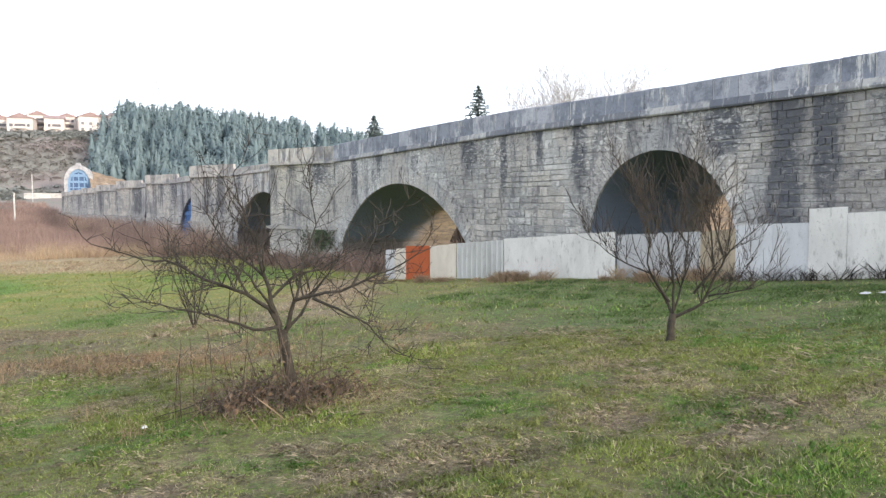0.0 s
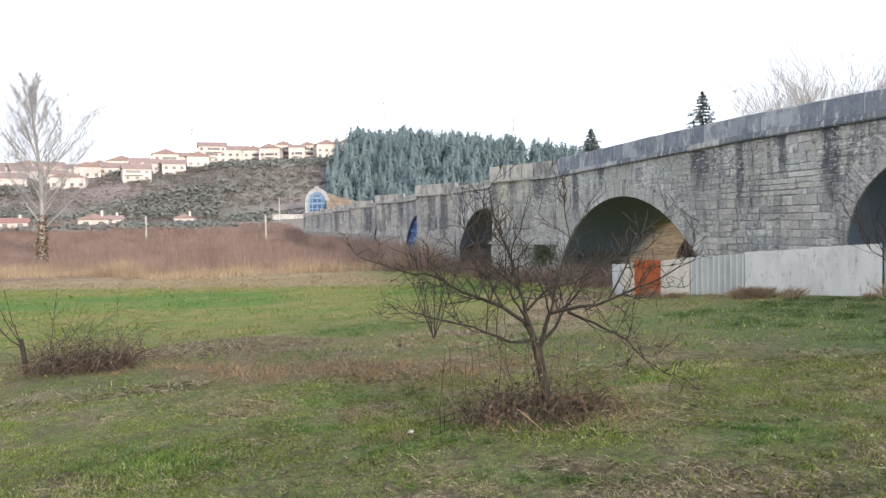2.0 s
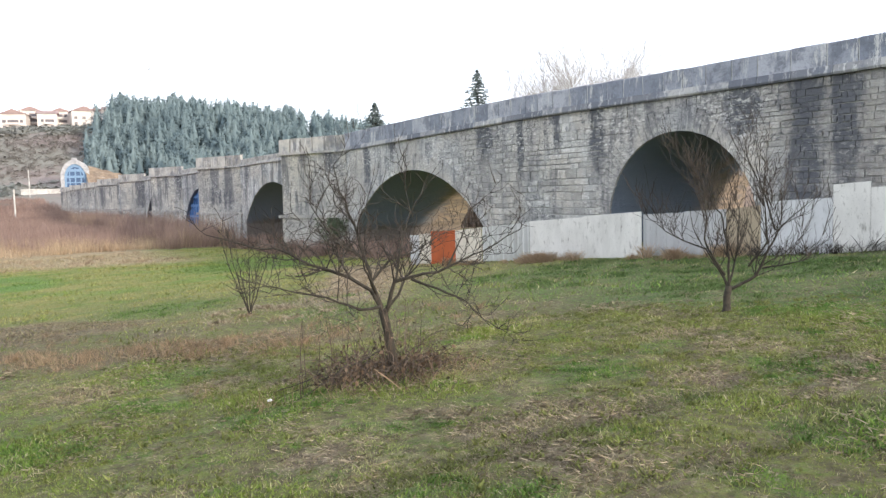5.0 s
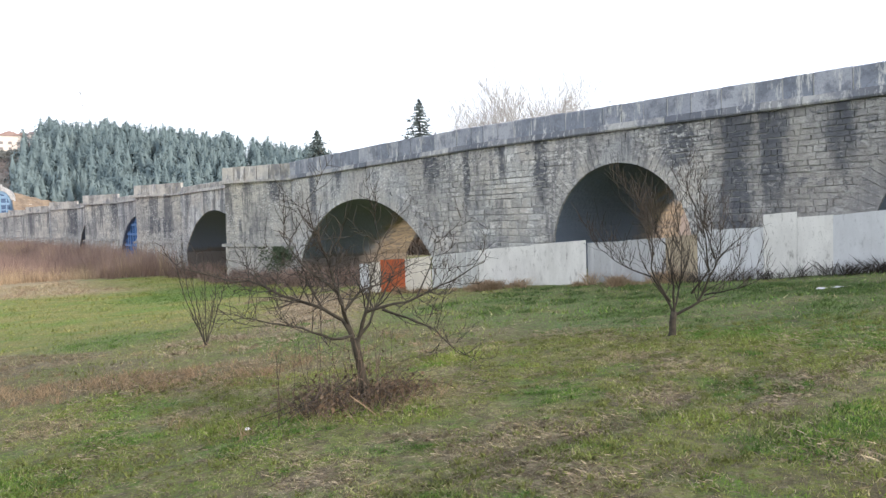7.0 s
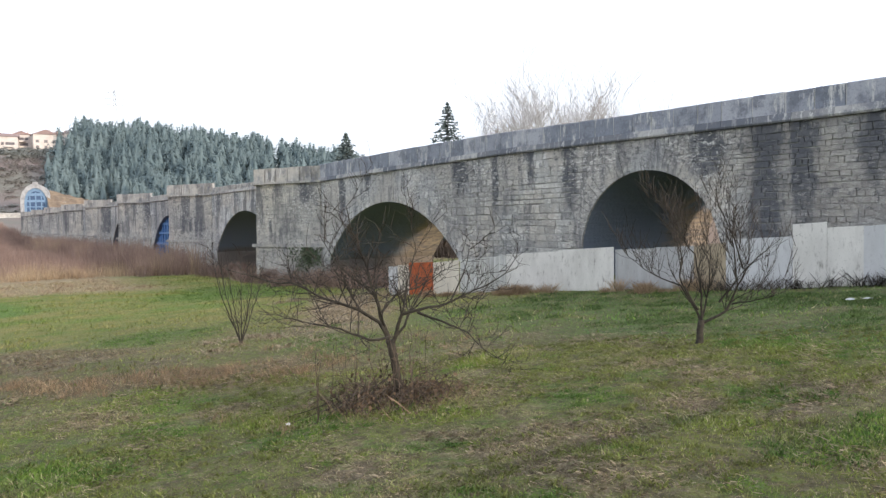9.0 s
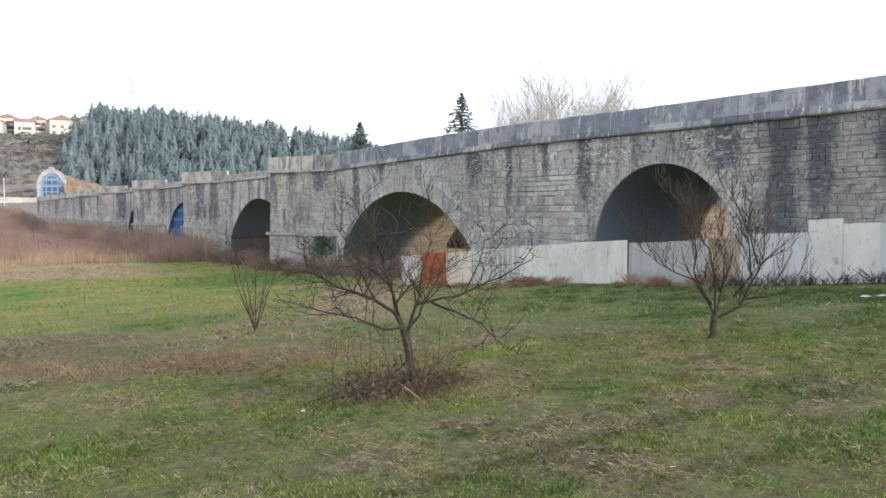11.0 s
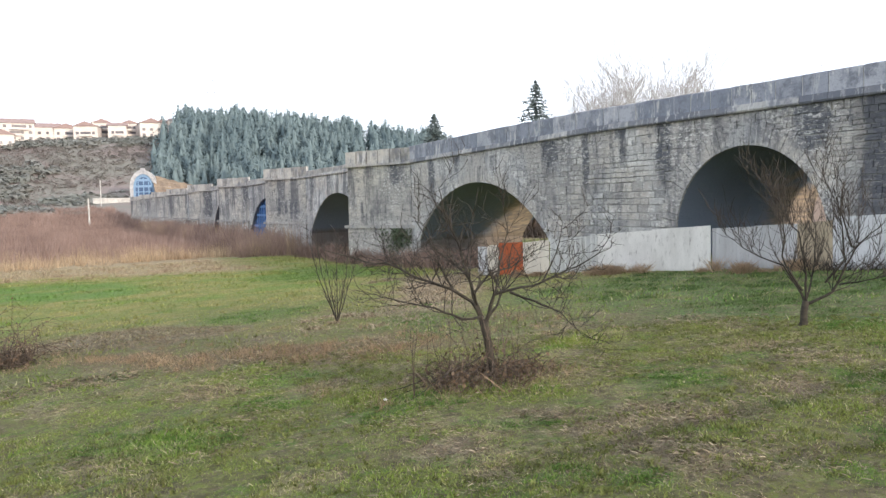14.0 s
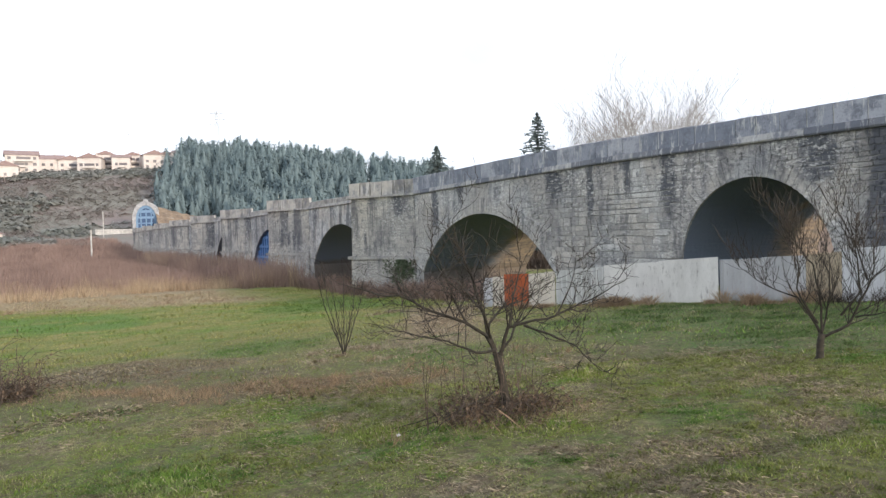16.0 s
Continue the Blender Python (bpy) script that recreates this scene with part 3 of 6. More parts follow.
def patchy(x, y, size, seed):
    """Smooth value noise from -1 to 1 over many points, with lumps of a given size."""
    table = np.random.RandomState(seed).uniform(-1, 1, (64, 64))
    x, y = np.asarray(x) / size, np.asarray(y) / size
    i, j = np.floor(x).astype(int), np.floor(y).astype(int)
    u, v = x - i, y - j
    u, v = u * u * (3 - 2 * u), v * v * (3 - 2 * v)
    a, b, c, d = table[i % 64, j % 64], table[(i + 1) % 64, j % 64], table[i % 64, (j + 1) % 64], table[(i + 1) % 64, (j + 1) % 64]
    return (a * (1 - u) + b * u) * (1 - v) + (c * (1 - u) + d * u) * v


def soft_mesh(name, verts, faces, normals, material):
    """A mesh of many leaves whose normals follow the mass they belong to."""
    me = bpy.data.meshes.new(name)
    me.vertices.add(len(verts))
    me.vertices.foreach_set("co", np.asarray(verts, dtype=np.float32).ravel())
    k = faces.shape[1]
    me.loops.add(faces.size)
    me.loops.foreach_set("vertex_index", faces.ravel().astype(np.int32))
    me.polygons.add(len(faces))
    me.polygons.foreach_set("loop_start", np.arange(0, faces.size, k, dtype=np.int32))
    me.polygons.foreach_set("use_smooth", np.ones(len(faces), dtype=bool))
    me.materials.append(material)
    me.update(calc_edges=True)
    me.normals_split_custom_set_from_vertices(np.asarray(normals, dtype=np.float32))
    return me


# ---------------------------------------------------------------- stone bridge
WALL_Y, DEPTH, FOOT = 18.98, 8.0, -3.6
PITCH = 22.63
X_END, X_START = -214.0, 16.0
# centre x, crown z, radius, half span
ARCHES = [(-5.3, 3.55, 3.2, 3.19), (-16.95, 3.37, 3.12, 3.11), (-35.0, 2.78, 9.2, 7.25)]
ARCHES += [(-57.55 - PITCH * k, 2.74 - 0.04 * k, 9.2, 7.25) for k in range(7)]
APEX_X = [-48.64 - PITCH * k for k in range(8)]
OUT = 2.41


def deck_z(x):
    """Underside of the cornice."""
    return 4.3 + float(np.interp(x, (-60, -43, -33, -25, -18, -12, 16), (0.0, 0.02, 0.16, 0.25, 0.2, 0.15, 0.05)))


def parapet_z(x):
    """Top of the parapet."""
    return float(np.interp(x, (-46.1, -46, -43, -32, -25, -18, -9, 16), (4.95, 5.36, 5.44, 5.54, 5.54, 5.42, 5.32, 5.15)))


def soffit_z(arch, x, grow=0.0):
    cx, crown, r, half = arch
    r, d = r + grow, abs(x - arch[0])
    return crown - arch[2] + math.sqrt(max(r * r - d * d, 0.0)) if d < r else -99


def in_opening(x, z, grow):
    for arch in ARCHES:
        cx, crown, r, half = arch
        spring = crown - r + math.sqrt(r * r - half * half)
        if abs(x - cx) < half + grow:
            if z < spring or (x - cx) ** 2 + (z - crown + r) ** 2 < (r + grow) ** 2:
                return True
    return False


def build_core(bridge):
    """Spandrels, vaults and deck as one solid shell with the openings through it."""
    h, b = Heap(), Heap()
    y0, y1 = WALL_Y + 0.03, WALL_Y + DEPTH

    def column(xa, xb, za, zb):
        ta, tb = deck_z(xa), deck_z(xb)
        h.add([(xa, y0, za), (xb, y0, zb), (xb, y0, tb), (xa, y0, ta)], [(0, 1, 2, 3)])
        h.add([(xa, y1, za), (xb, y1, zb), (xb, y1, tb), (xa, y1, ta)], [(3, 2, 1, 0)])
        h.add([(xa, y0, ta), (xb, y0, tb), (xb, y1, tb), (xa, y1, ta)], [(0, 1, 2, 3)])

    marks = [X_START]
    for arch in ARCHES:
        a, c = arch[0] + arch[3], arch[0] - arch[3]
        n = max(2, int((marks[-1] - a) / 2))
        for i in range(n):
            column(marks[-1] + (a - marks[-1]) * (i + 1) / n, marks[-1] + (a - marks[-1]) * i / n, FOOT, FOOT)
        steps = 36 if arch[0] > -60 else 16
        edge = [a - (a - c) * (1 - math.cos(math.pi * i / steps)) / 2 for i in range(steps + 1)]
        zs = [soffit_z(arch, x) for x in edge]
        for i in range(steps):
            column(edge[i + 1], edge[i], zs[i + 1], zs[i])
            b.add([(edge[i], y0, zs[i]), (edge[i + 1], y0, zs[i + 1]), (edge[i + 1], y1, zs[i + 1]), (edge[i], y1, zs[i])], [(0, 1, 2, 3)])
        for x, z in ((a, zs[0]), (c, zs[-1])):
            b.add([(x, y0, FOOT), (x, y0, z), (x, y1, z), (x, y1, FOOT)], [(0, 1, 2, 3)])
        marks.append(c)
    n = 10
    for i in range(n):
        column(marks[-1] + (X_END - marks[-1]) * (i + 1) / n, marks[-1] + (X_END - marks[-1]) * i / n, FOOT, FOOT)
    part("core", h.v, h.f, MORTAR, bridge, "dark mortar bed behind the facing stones")
    part("vault", b.v, b.f, BARREL, bridge, "brown stone vaults with interior shade painted in")


def dressed(w, h, d, rim=0.012, wobble=0.0, rng=random):
    """A facing stone with a worn, slightly crooked face: front towards -y, its back at y = 0."""
    a, c = w / 2, h / 2
    corners = [(sx * a + rng.uniform(-wobble, wobble), sz * c + rng.uniform(-wobble, wobble)) for sx, sz in ((-1, -1), (1, -1), (1, 1), (-1, 1))]
    v = [(x, 0, z) for x, z in corners] + [(x, -d + 0.012, z) for x, z in corners]
    v += [(x - math.copysign(rim, x), -d + rng.uniform(-wobble, wobble) * 0.5, z - math.copysign(rim, z)) for x, z in corners]
    f = [(8, 9, 10, 11)]
    for i in range(4):
        j = (i + 1) % 4
        f += [(i, j, j + 4, i + 4), (i + 4, j + 4, j + 8, i + 8)]
    return v, f


STONE_MESHES = {}


def stone_mesh(w, h):
    key = (round(w / 0.04), round(h / 0.015), random.randrange(3))
    if key not in STONE_MESHES:
        v, f = dressed(key[0] * 0.04 - 0.004, key[1] * 0.015 - 0.002, 0.062, 0.012, 0.014)
        STONE_MESHES[key] = mesh("stone", v, f, STONE)
    return STONE_MESHES[key]


def courses(rng, low, high, size=1.0):
    z, out = low, []
    while z < high - 0.18:
        h = min(rng.choice((0.21, 0.24, 0.27, 0.3, 0.33, 0.39)) * size, high - z)
        out.append((z, h))
        z += h
    return out


def open_joint(x, z):
    """Width of the weathered joint at a place on the wall: tight under the cornice, washed out in patches lower down."""
    loose = smooth01((noise.noise((x * 0.25, 3.0, z * 0.35)) + 0.25) * 1.6) * smooth01((4.3 - z) / 1.4)
    if -30 < x < -21:
        loose = max(loose, 0.75 * smooth01((3.9 - z) / 0.8))
    return 0.006 + 0.026 * loose


def face_wall(bridge, rng):
    """The near spandrel is faced with single stones, the rest with a joined facing. The courses shift from one stretch to the next."""
    h, singles, right = Heap(), 0, 8.0
    while right > -172:
        span = rng.uniform(4.0, 9.0) if right > -60 else rng.uniform(6, 12)
        left = right - span
        small = 0.68 if right > -12.0 else 1.0
        for z, ht in courses(rng, -2.3 - rng.random() * 0.2, 4.7, small):
            x = right + 0.35 * noise.noise((right * 3.1, z * 1.9, 5))
            stop = left + 0.35 * noise.noise((left * 3.1, z * 1.9, 5))
            while x > stop + 0.07:
                w = min(rng.choice((0.24, 0.32, 0.4, 0.48, 0.56, 0.64, 0.8, 0.96)) * (small if x > -60 else 1.6), x - stop)
                cx = x - w / 2
                x -= w
                top = deck_z(cx) - 0.01
                hh = ht
                if z + hh > top - 0.12:
                    hh = top - z
                if hh < 0.04 or w < 0.06:
                    continue
                cz = z + hh / 2
                if in_opening(cx, cz, 0.5) or in_opening(cx - w * 0.45, cz - hh * 0.4, 0.12) or in_opening(cx + w * 0.45, cz - hh * 0.4, 0.12):
                    continue
                if any(ax - 1.6 < cx < ax + 5.2 for ax in APEX_X):
                    continue
                if z + hh < ground_z(cx, WALL_Y - 0.3, False) - 0.15:
                    continue
                g = open_joint(cx, cz)
                if -24.0 < cx < -8.0 and singles < 300 and z > 0.3 and hh == ht and w > 0.3:
                    ob = new("stone", stone_mesh(w - g * 0.6, hh - g))
                    ob.parent = bridge
                    ob.location = (cx, WALL_Y + 0.05 + rng.uniform(-0.012, 0.018), cz + rng.uniform(-0.008, 0.008))
                    ob.rotation_euler = (rng.uniform(-0.02, 0.02), rng.uniform(-0.016, 0.016), rng.uniform(-0.02, 0.02))
                    singles += 1
                else:
                    v, f = dressed(w - g * 0.8 - 0.004, hh - g, 0.042 + rng.random() * 0.036, 0.014, 0.012 + g * 0.35, rng)
                    h.add([(cx + p[0], WALL_Y + 0.05 + p[1], cz + p[2]) for p in v], f)
        right = left
    part("facing", h.v, h.f, STONE_FAR, bridge, "coursed grey limestone facing with black streaks", kind="stuff")


def ring_stones(bridge, rng):
    """Radial stones round each opening."""
    far = Heap()
    for k, arch in enumerate(ARCHES):
        cx, crown, r, half = arch
        a0 = math.asin(min(half / r, 1.0))
        count = int(2 * a0 * (r + 0.35) / 0.27)
        for i in range(count):
            a, b = -a0 + 2 * a0 * i / count, -a0 + 2 * a0 * (i + 1) / count
            g = rng.uniform(0.002, 0.011) / r
            long = 0.7 + rng.uniform(-0.1, 0.22)
            d = 0.09 + rng.random() * 0.03
            v = []
            for rr, yy in ((0.0, 0.05), (long, 0.05), (0.0, 0.05 - d), (long, 0.05 - d)):
                for q in (a + g, b - g):
                    v.append((cx + (r + rr) * math.sin(q), WALL_Y + yy, crown - r + (r + rr) * math.cos(q)))
            f = [(4, 6, 7, 5), (0, 4, 5, 1), (2, 3, 7, 6), (0, 2, 6, 4), (1, 5, 7, 3)]
            if k < 3:
                part("voussoir", v, f, STONE, bridge)
            else:
                far.add(v, f)
    part("arch_ring", far.v, far.f, STONE_FAR, bridge, "radial stones round the arches", kind="stuff")


def prism(h, outline, z0, z1):
    n = len(outline)
    v = [(x, y, z0) for x, y in outline] + [(x, y, z1) for x, y in outline]
    f = [(i, (i + 1) % n, (i + 1) % n + n, i + n) for i in range(n)] + [tuple(range(n, 2 * n)), tuple(range(n - 1, -1, -1))]
    h.add(v, f)


def grown(ax, extra):
    """Outline of a cutwater seen from above, grown outwards."""
    return [(ax - 1.75 - extra, WALL_Y + 0.06), (ax - extra * 0.5, WALL_Y - OUT - extra * 1.3), (ax + 5.3 + extra * 2.4, WALL_Y + 0.06)]


def build_cutwater(bridge, ax, k, rng):
    body, top = Heap(), deck_z(ax)
    prism(body, grown(ax, -0.02), FOOT, top)
    water = part("cutwater", body.v, body.f, MORTAR, bridge, "pointed stone cutwater rising to the parapet")
    facing = Heap()
    along = Vector((5.3, OUT, 0))
    size, along = along.length, along.normalized()
    turn = Matrix.Rotation(math.atan2(along.y, along.x), 3, "Z")
    for z, ht in courses(rng, -2.6, top):
        s = -rng.random() * 0.4
        proud = 0.1 if z < 0.15 else 0.0
        while s < size - 0.1:
            w = rng.choice((0.5, 0.65, 0.8, 1.0)) * (1 if k < 2 else 1.6)
            a, c = max(s, 0.0), min(s + w, size)
            s += w
            if c - a < 0.12:
                continue
            v, f = dressed(c - a - 0.008, ht - 0.007, 0.065 + rng.random() * 0.025 + proud, 0.012, 0.01, rng)
            mid = Vector((ax, WALL_Y - OUT + 0.04, z + ht / 2)) + along * ((a + c) / 2)
            facing.add([tuple(mid + turn @ Vector(p)) for p in v], f)
    part("facing", facing.v, facing.f, PIER_STONE, water, "pale coursed limestone", kind="stuff")
    ledge = Heap()
    prism(ledge, grown(ax, 0.24), 0.06, 0.26)
    part("ledge", ledge.v, ledge.f, SLAB_FAR, water, "projecting stone ledge")
    rim = Heap()
    prism(rim, grown(ax, 0.26), top, top + 0.14)
    part("cornice", rim.v, rim.f, SLAB_FAR, water, "projecting stone cornice")
    slabs = Heap()
    a, b, c = (Vector((*p, 0)) for p in grown(ax, 0.1))
    for p, q in ((a, b), (b, c)):
        d = q - p
        count = max(2, int(d.length / 0.95))
        side = d.cross(Vector((0, 0, 1))).normalized() * -0.26
        for i in range(count):
            u, v = p + d * ((i + 0.03) / count), p + d * ((i + 1 - 0.03) / count)
            zt = top + 1.08 + rng.uniform(-0.015, 0.015)
            prism(slabs, [(u.x, u.y), (v.x, v.y), ((v + side).x, (v + side).y), ((u + side).x, (u + side).y)], top + 0.14, zt)
    part("parapet", slabs.v, slabs.f, SLAB_FAR, water, "upright pale parapet slabs")


def build_parapet(bridge, rng):
    far, course = Heap(), Heap()
    # cornice course of longer blocks
    x = 9.0
    while x > X_END:
        w = rng.uniform(0.9, 1.5) if x > -60 else 3.0
        xa, xb = x - w, x
        x -= w
        if any(ax - 1.9 < (xa + xb) / 2 < ax + 5.2 for ax in APEX_X):
            continue
        za, zb = deck_z(xa), deck_z(xb)
        v = []
        for xx, zz in ((xa + 0.006, za), (xb - 0.006, zb)):
            v += [(xx, WALL_Y - 0.12, zz), (xx, WALL_Y - 0.15, zz + 0.06), (xx, WALL_Y - 0.1, zz + 0.26), (xx, WALL_Y + 0.4, zz + 0.26), (xx, WALL_Y + 0.4, zz)]
        f = [(i, (i + 1) % 5, (i + 1) % 5 + 5, i + 5) for i in range(5)] + [(4, 3, 2, 1, 0), (5, 6, 7, 8, 9)]
        if x > -44:
            part("cornice_block", v, f, CORNICE, bridge)
        else:
            course.add(v, f)
    part("cornice", course.v, course.f, SLAB_FAR, bridge, "stone cornice course")
    x = 9.0
    while x > X_END:
        w = rng.uniform(0.8, 1.1) if x > -60 else 1.6
        xa, xb = x - w, x
        x -= w
        if any(ax - 1.9 < (xa + xb) / 2 < ax + 5.2 for ax in APEX_X):
            continue
        y = WALL_Y - 0.06 + rng.uniform(-0.012, 0.012)
        t = rng.uniform(-0.012, 0.012)
        v = []
        for xx in (xa + 0.022, xb - 0.022):
            z0 = deck_z(xx) + 0.26
            z1 = parapet_z(xx) + t
            v += [(xx, y, z0), (xx, y, z1 - 0.03), (xx, y + 0.03, z1), (xx, y + 0.27, z1), (xx, y + 0.3, z1 - 0.03), (xx, y + 0.3, z0)]
        f = [(i, (i + 1) % 6, (i + 1) % 6 + 6, i + 6) for i in range(6)] + [(5, 4, 3, 2, 1, 0), (6, 7, 8, 9, 10, 11)]
        if x > -44:
            part("parapet_slab", v, f, SLAB, bridge)
        else:
            far.add(v, f)
    part("parapet", far.v, far.f, SLAB_FAR, bridge, "upright weathered parapet slabs")
    joint = Heap()
    steps = [9.0 - 1.3 * i for i in range(40)]
    for xa, xb in zip(steps, steps[1:]):
        joint.add([(xa, WALL_Y - 0.035, deck_z(xa) + 0.2), (xb, WALL_Y - 0.035, deck_z(xb) + 0.2), (xb, WALL_Y - 0.035, parapet_z(xb) - 0.05), (xa, WALL_Y - 0.035, parapet_z(xa) - 0.05),
                   (xa, WALL_Y + 0.2, deck_z(xa) + 0.2), (xb, WALL_Y + 0.2, deck_z(xb) + 0.2), (xb, WALL_Y + 0.2, parapet_z(xb) - 0.05), (xa, WALL_Y + 0.2, parapet_z(xa) - 0.05)],
                  [(3, 2, 1, 0), (4, 5, 6, 7), (3, 7, 6, 2)])
    part("joint_mortar", joint.v, joint.f, LIME, bridge, "pale lime mortar in the parapet joints")
    back = Heap()
    back.box(X_END, 9.0, WALL_Y + DEPTH - 0.3, WALL_Y + DEPTH, 4.2, 5.2)
    part("back_parapet", back.v, back.f, SLAB_FAR, bridge)


def build_bridge():
    rng = random.Random(4)
    bridge = thing("bridge", "long weathered limestone bridge with arches and black streaks", "bridge", kind="structure")
    build_core(bridge)
    for k, ax in enumerate(APEX_X):
        build_cutwater(bridge, ax, k, rng)
    build_parapet(bridge, rng)
    ring_stones(bridge, rng)
    face_wall(bridge, rng)
    # blue steel grille that closes one far arch
    arch = ARCHES[4]
    h, y = Heap(), WALL_Y + 0.3
    gate = thing("arch_gate", "blue painted steel gate closing a bridge arch", "gate")
    n = 14
    for i in range(n + 1):
        x = arch[0] - arch[3] + 2 * arch[3] * i / n
        h.box(x - 0.09, x + 0.09, y - 0.05, y + 0.05, -2.4, max(soffit_z(arch, x), -2.0))
    for z in (-1.6, -0.4, 0.8, 1.8):
        half = min(arch[3], math.sqrt(max(arch[2] ** 2 - (z - arch[1] + arch[2]) ** 2, 0)))
        h.box(arch[0] - half, arch[0] + half, y - 0.07, y + 0.03, z - 0.12, z + 0.12)
    part("grille", h.v, h.f, BLUE_PAINT, gate)
    s = Heap()
    m = 18
    xs = [arch[0] - arch[3] + 2 * arch[3] * i / m for i in range(m + 1)]
    for a, b in zip(xs, xs[1:]):
        s.add([(a, y + 0.1, -2.4), (b, y + 0.1, -2.4), (b, y + 0.1, soffit_z(arch, b)), (a, y + 0.1, soffit_z(arch, a))], [(0, 1, 2, 3)])
        s.add([(a, y + 0.14, -2.4), (b, y + 0.14, -2.4), (b, y + 0.14, soffit_z(arch, b)), (a, y + 0.14, soffit_z(arch, a))], [(3, 2, 1, 0)])
    part("sheet", s.v, s.f, BLUE_PAINT, gate)


build_bridge()


# ---------------------------------------------------------------- sheet metal fence
FENCE_A, FENCE_S = Vector((-16.5, 15.0, 0)), 0.25


def fence_y(x):
    return FENCE_A.y + FENCE_S * (x - FENCE_A.x)


def sheet(x0, x1, zt0, zt1, z0, z1, rib, deep, offset):
    """A standing sheet of metal; ribbed every rib metres when deep > 0."""
    n = max(1, int((x1 - x0) / rib * 4)) if deep else 3
    v, f = [], []
    for i in range(n + 1):
        u = i / n
        x = x0 + (x1 - x0) * u
        d = offset + (deep * (1, 1, -1, -1)[i % 4] if deep else 0.004 * math.sin(u * 9))
        for y in (fence_y(x) + d, fence_y(x) + d + 0.012):
            v += [(x, y, z0 + (z1 - z0) * u), (x, y, zt0 + (zt1 - zt0) * u)]
    for i in range(n):
        a, b = 4 * i, 4 * i + 4
        f += [(a, b, b + 1, a + 1), (a + 3, b + 3, b + 2, a + 2), (a + 1, b + 1, b + 3, a + 3), (a, a + 2, b + 2, b)]
    f += [(0, 1, 3, 2), (4 * n, 4 * n + 2, 4 * n + 3, 4 * n + 1)]
    return v, f


def build_fence():
    fence = thing("fence", "patchwork fence of white, grey and rusty sheet metal", "fence")
    # x from, x to, top from, top to, material, rib spacing, rib depth, offset, label
    low = [
        (-24.73, -24.32, -0.12, -0.1, BLUE_SHEET, 0.3, 0, 0.0, "pale blue metal sheet"),
        (-24.27, -23.68, -0.06, -0.02, CREAM_SHEET, 0.3, 0, 0.03, "cream metal sheet"),
        (-22.41, -21.26, 0.1, 0.24, CREAM_SHEET, 0.4, 0, 0.0, "cream metal sheet"),
        (-21.20, -19.18, 0.24, 0.43, RIBBED_SHEET, 0.21, 0.065, 0.02, "grey corrugated metal sheet standing in the fence"),
        (-19.12, -17.12, 0.47, 0.62, WHITE_SHEET, 0.4, 0, 0.0, "white metal sheet"),
        (-17.04, -15.18, 0.65, 0.79, WHITE_SHEET, 0.4, 0, -0.03, "white metal sheet"),
        (-15.12, -13.93, 0.7, 0.76, GREY_SHEET, 0.3, 0.025, 0.03, "grey ribbed metal sheet"),
        (-13.87, -12.72, 0.78, 0.85, GREY_SHEET, 0.3, 0.025, 0.0, "grey ribbed metal sheet"),
    ]
    high = [
        (-12.66, -11.85, 0.85, 0.95, TAN_SHEET, 0.4, 0, -0.02, "tan wooden board"),
        (-11.79, -10.97, 1.02, 1.08, BLUE_SHEET, 0.4, 0, 0.0, "pale blue metal sheet"),
        (-10.91, -10.14, 1.08, 1.12, BLUE_SHEET, 0.4, 0, 0.02, "pale blue metal sheet"),
        (-10.08, -9.36, 1.44, 1.5, WHITE_SHEET, 0.4, 0, -0.02, "taller white metal sheet"),
        (-9.29, -8.55, 1.35, 1.4, WHITE_SHEET, 0.4, 0, 0.0, "white metal sheet"),
        (-8.49, -7.76, 1.38, 1.46, BLUE_SHEET, 0.4, 0, 0.0, "pale blue metal sheet"),
        (-7.70, -6.93, 1.46, 1.52, BLUE_SHEET, 0.4, 0, 0.01, "pale blue metal sheet"),
        (-6.87, -6.12, 1.52, 1.58, WHITE_SHEET, 0.4, 0, 0.0, "white metal sheet"),
    ]
    rows = low + high
    for x0, x1, a, b, material, rib, deep, offset, label in rows:
        z0, z1 = (ground_z(x, fence_y(x)) - 0.12 for x in (x0, x1))
        v, f = sheet(x0 - 0.035, x1 + 0.035, a, b, z0, z1, rib, deep, offset)
        part("panel", v, f, material, fence, label)
    for x0, *_ in rows[::2]:
        h, y = Heap(), fence_y(x0) + 0.09
        h.box(x0 - 0.035, x0 + 0.035, y - 0.035, y + 0.035, ground_z(x0, y) - 0.3, _[1] - 0.06)
        part("post", h.v, h.f, GALVANISED, fence, "steel fence post")
    door = thing("fence_door", "rusty orange sheet metal door in the fence", "door")
    x0, x1 = -23.64, -22.44
    v, f = sheet(x0, x1, 0.06, 0.12, ground_z(x0, fence_y(x0)) - 0.02, ground_z(x1, fence_y(x1)) - 0.02, 0.4, 0, -0.02)
    leaf = part("leaf", v, f, RED_DOOR, door)
    h = Heap()
    for z in (-1.15, -0.1):
        y0, y1 = fence_y(x0), fence_y(x1)
        h.add([(x0, y0 - 0.045, z), (x1, y1 - 0.045, z), (x1, y1 - 0.045, z + 0.06), (x0, y0 - 0.045, z + 0.06),
               (x0, y0 - 0.018, z), (x1, y1 - 0.018, z), (x1, y1 - 0.018, z + 0.06), (x0, y0 - 0.018, z + 0.06)], [(0, 1, 2, 3), (0, 4, 5, 1), (3, 2, 6, 7), (0, 3, 7, 4), (1, 5, 6, 2)])
    part("rail", h.v, h.f, RED_DOOR, leaf)


build_fence()


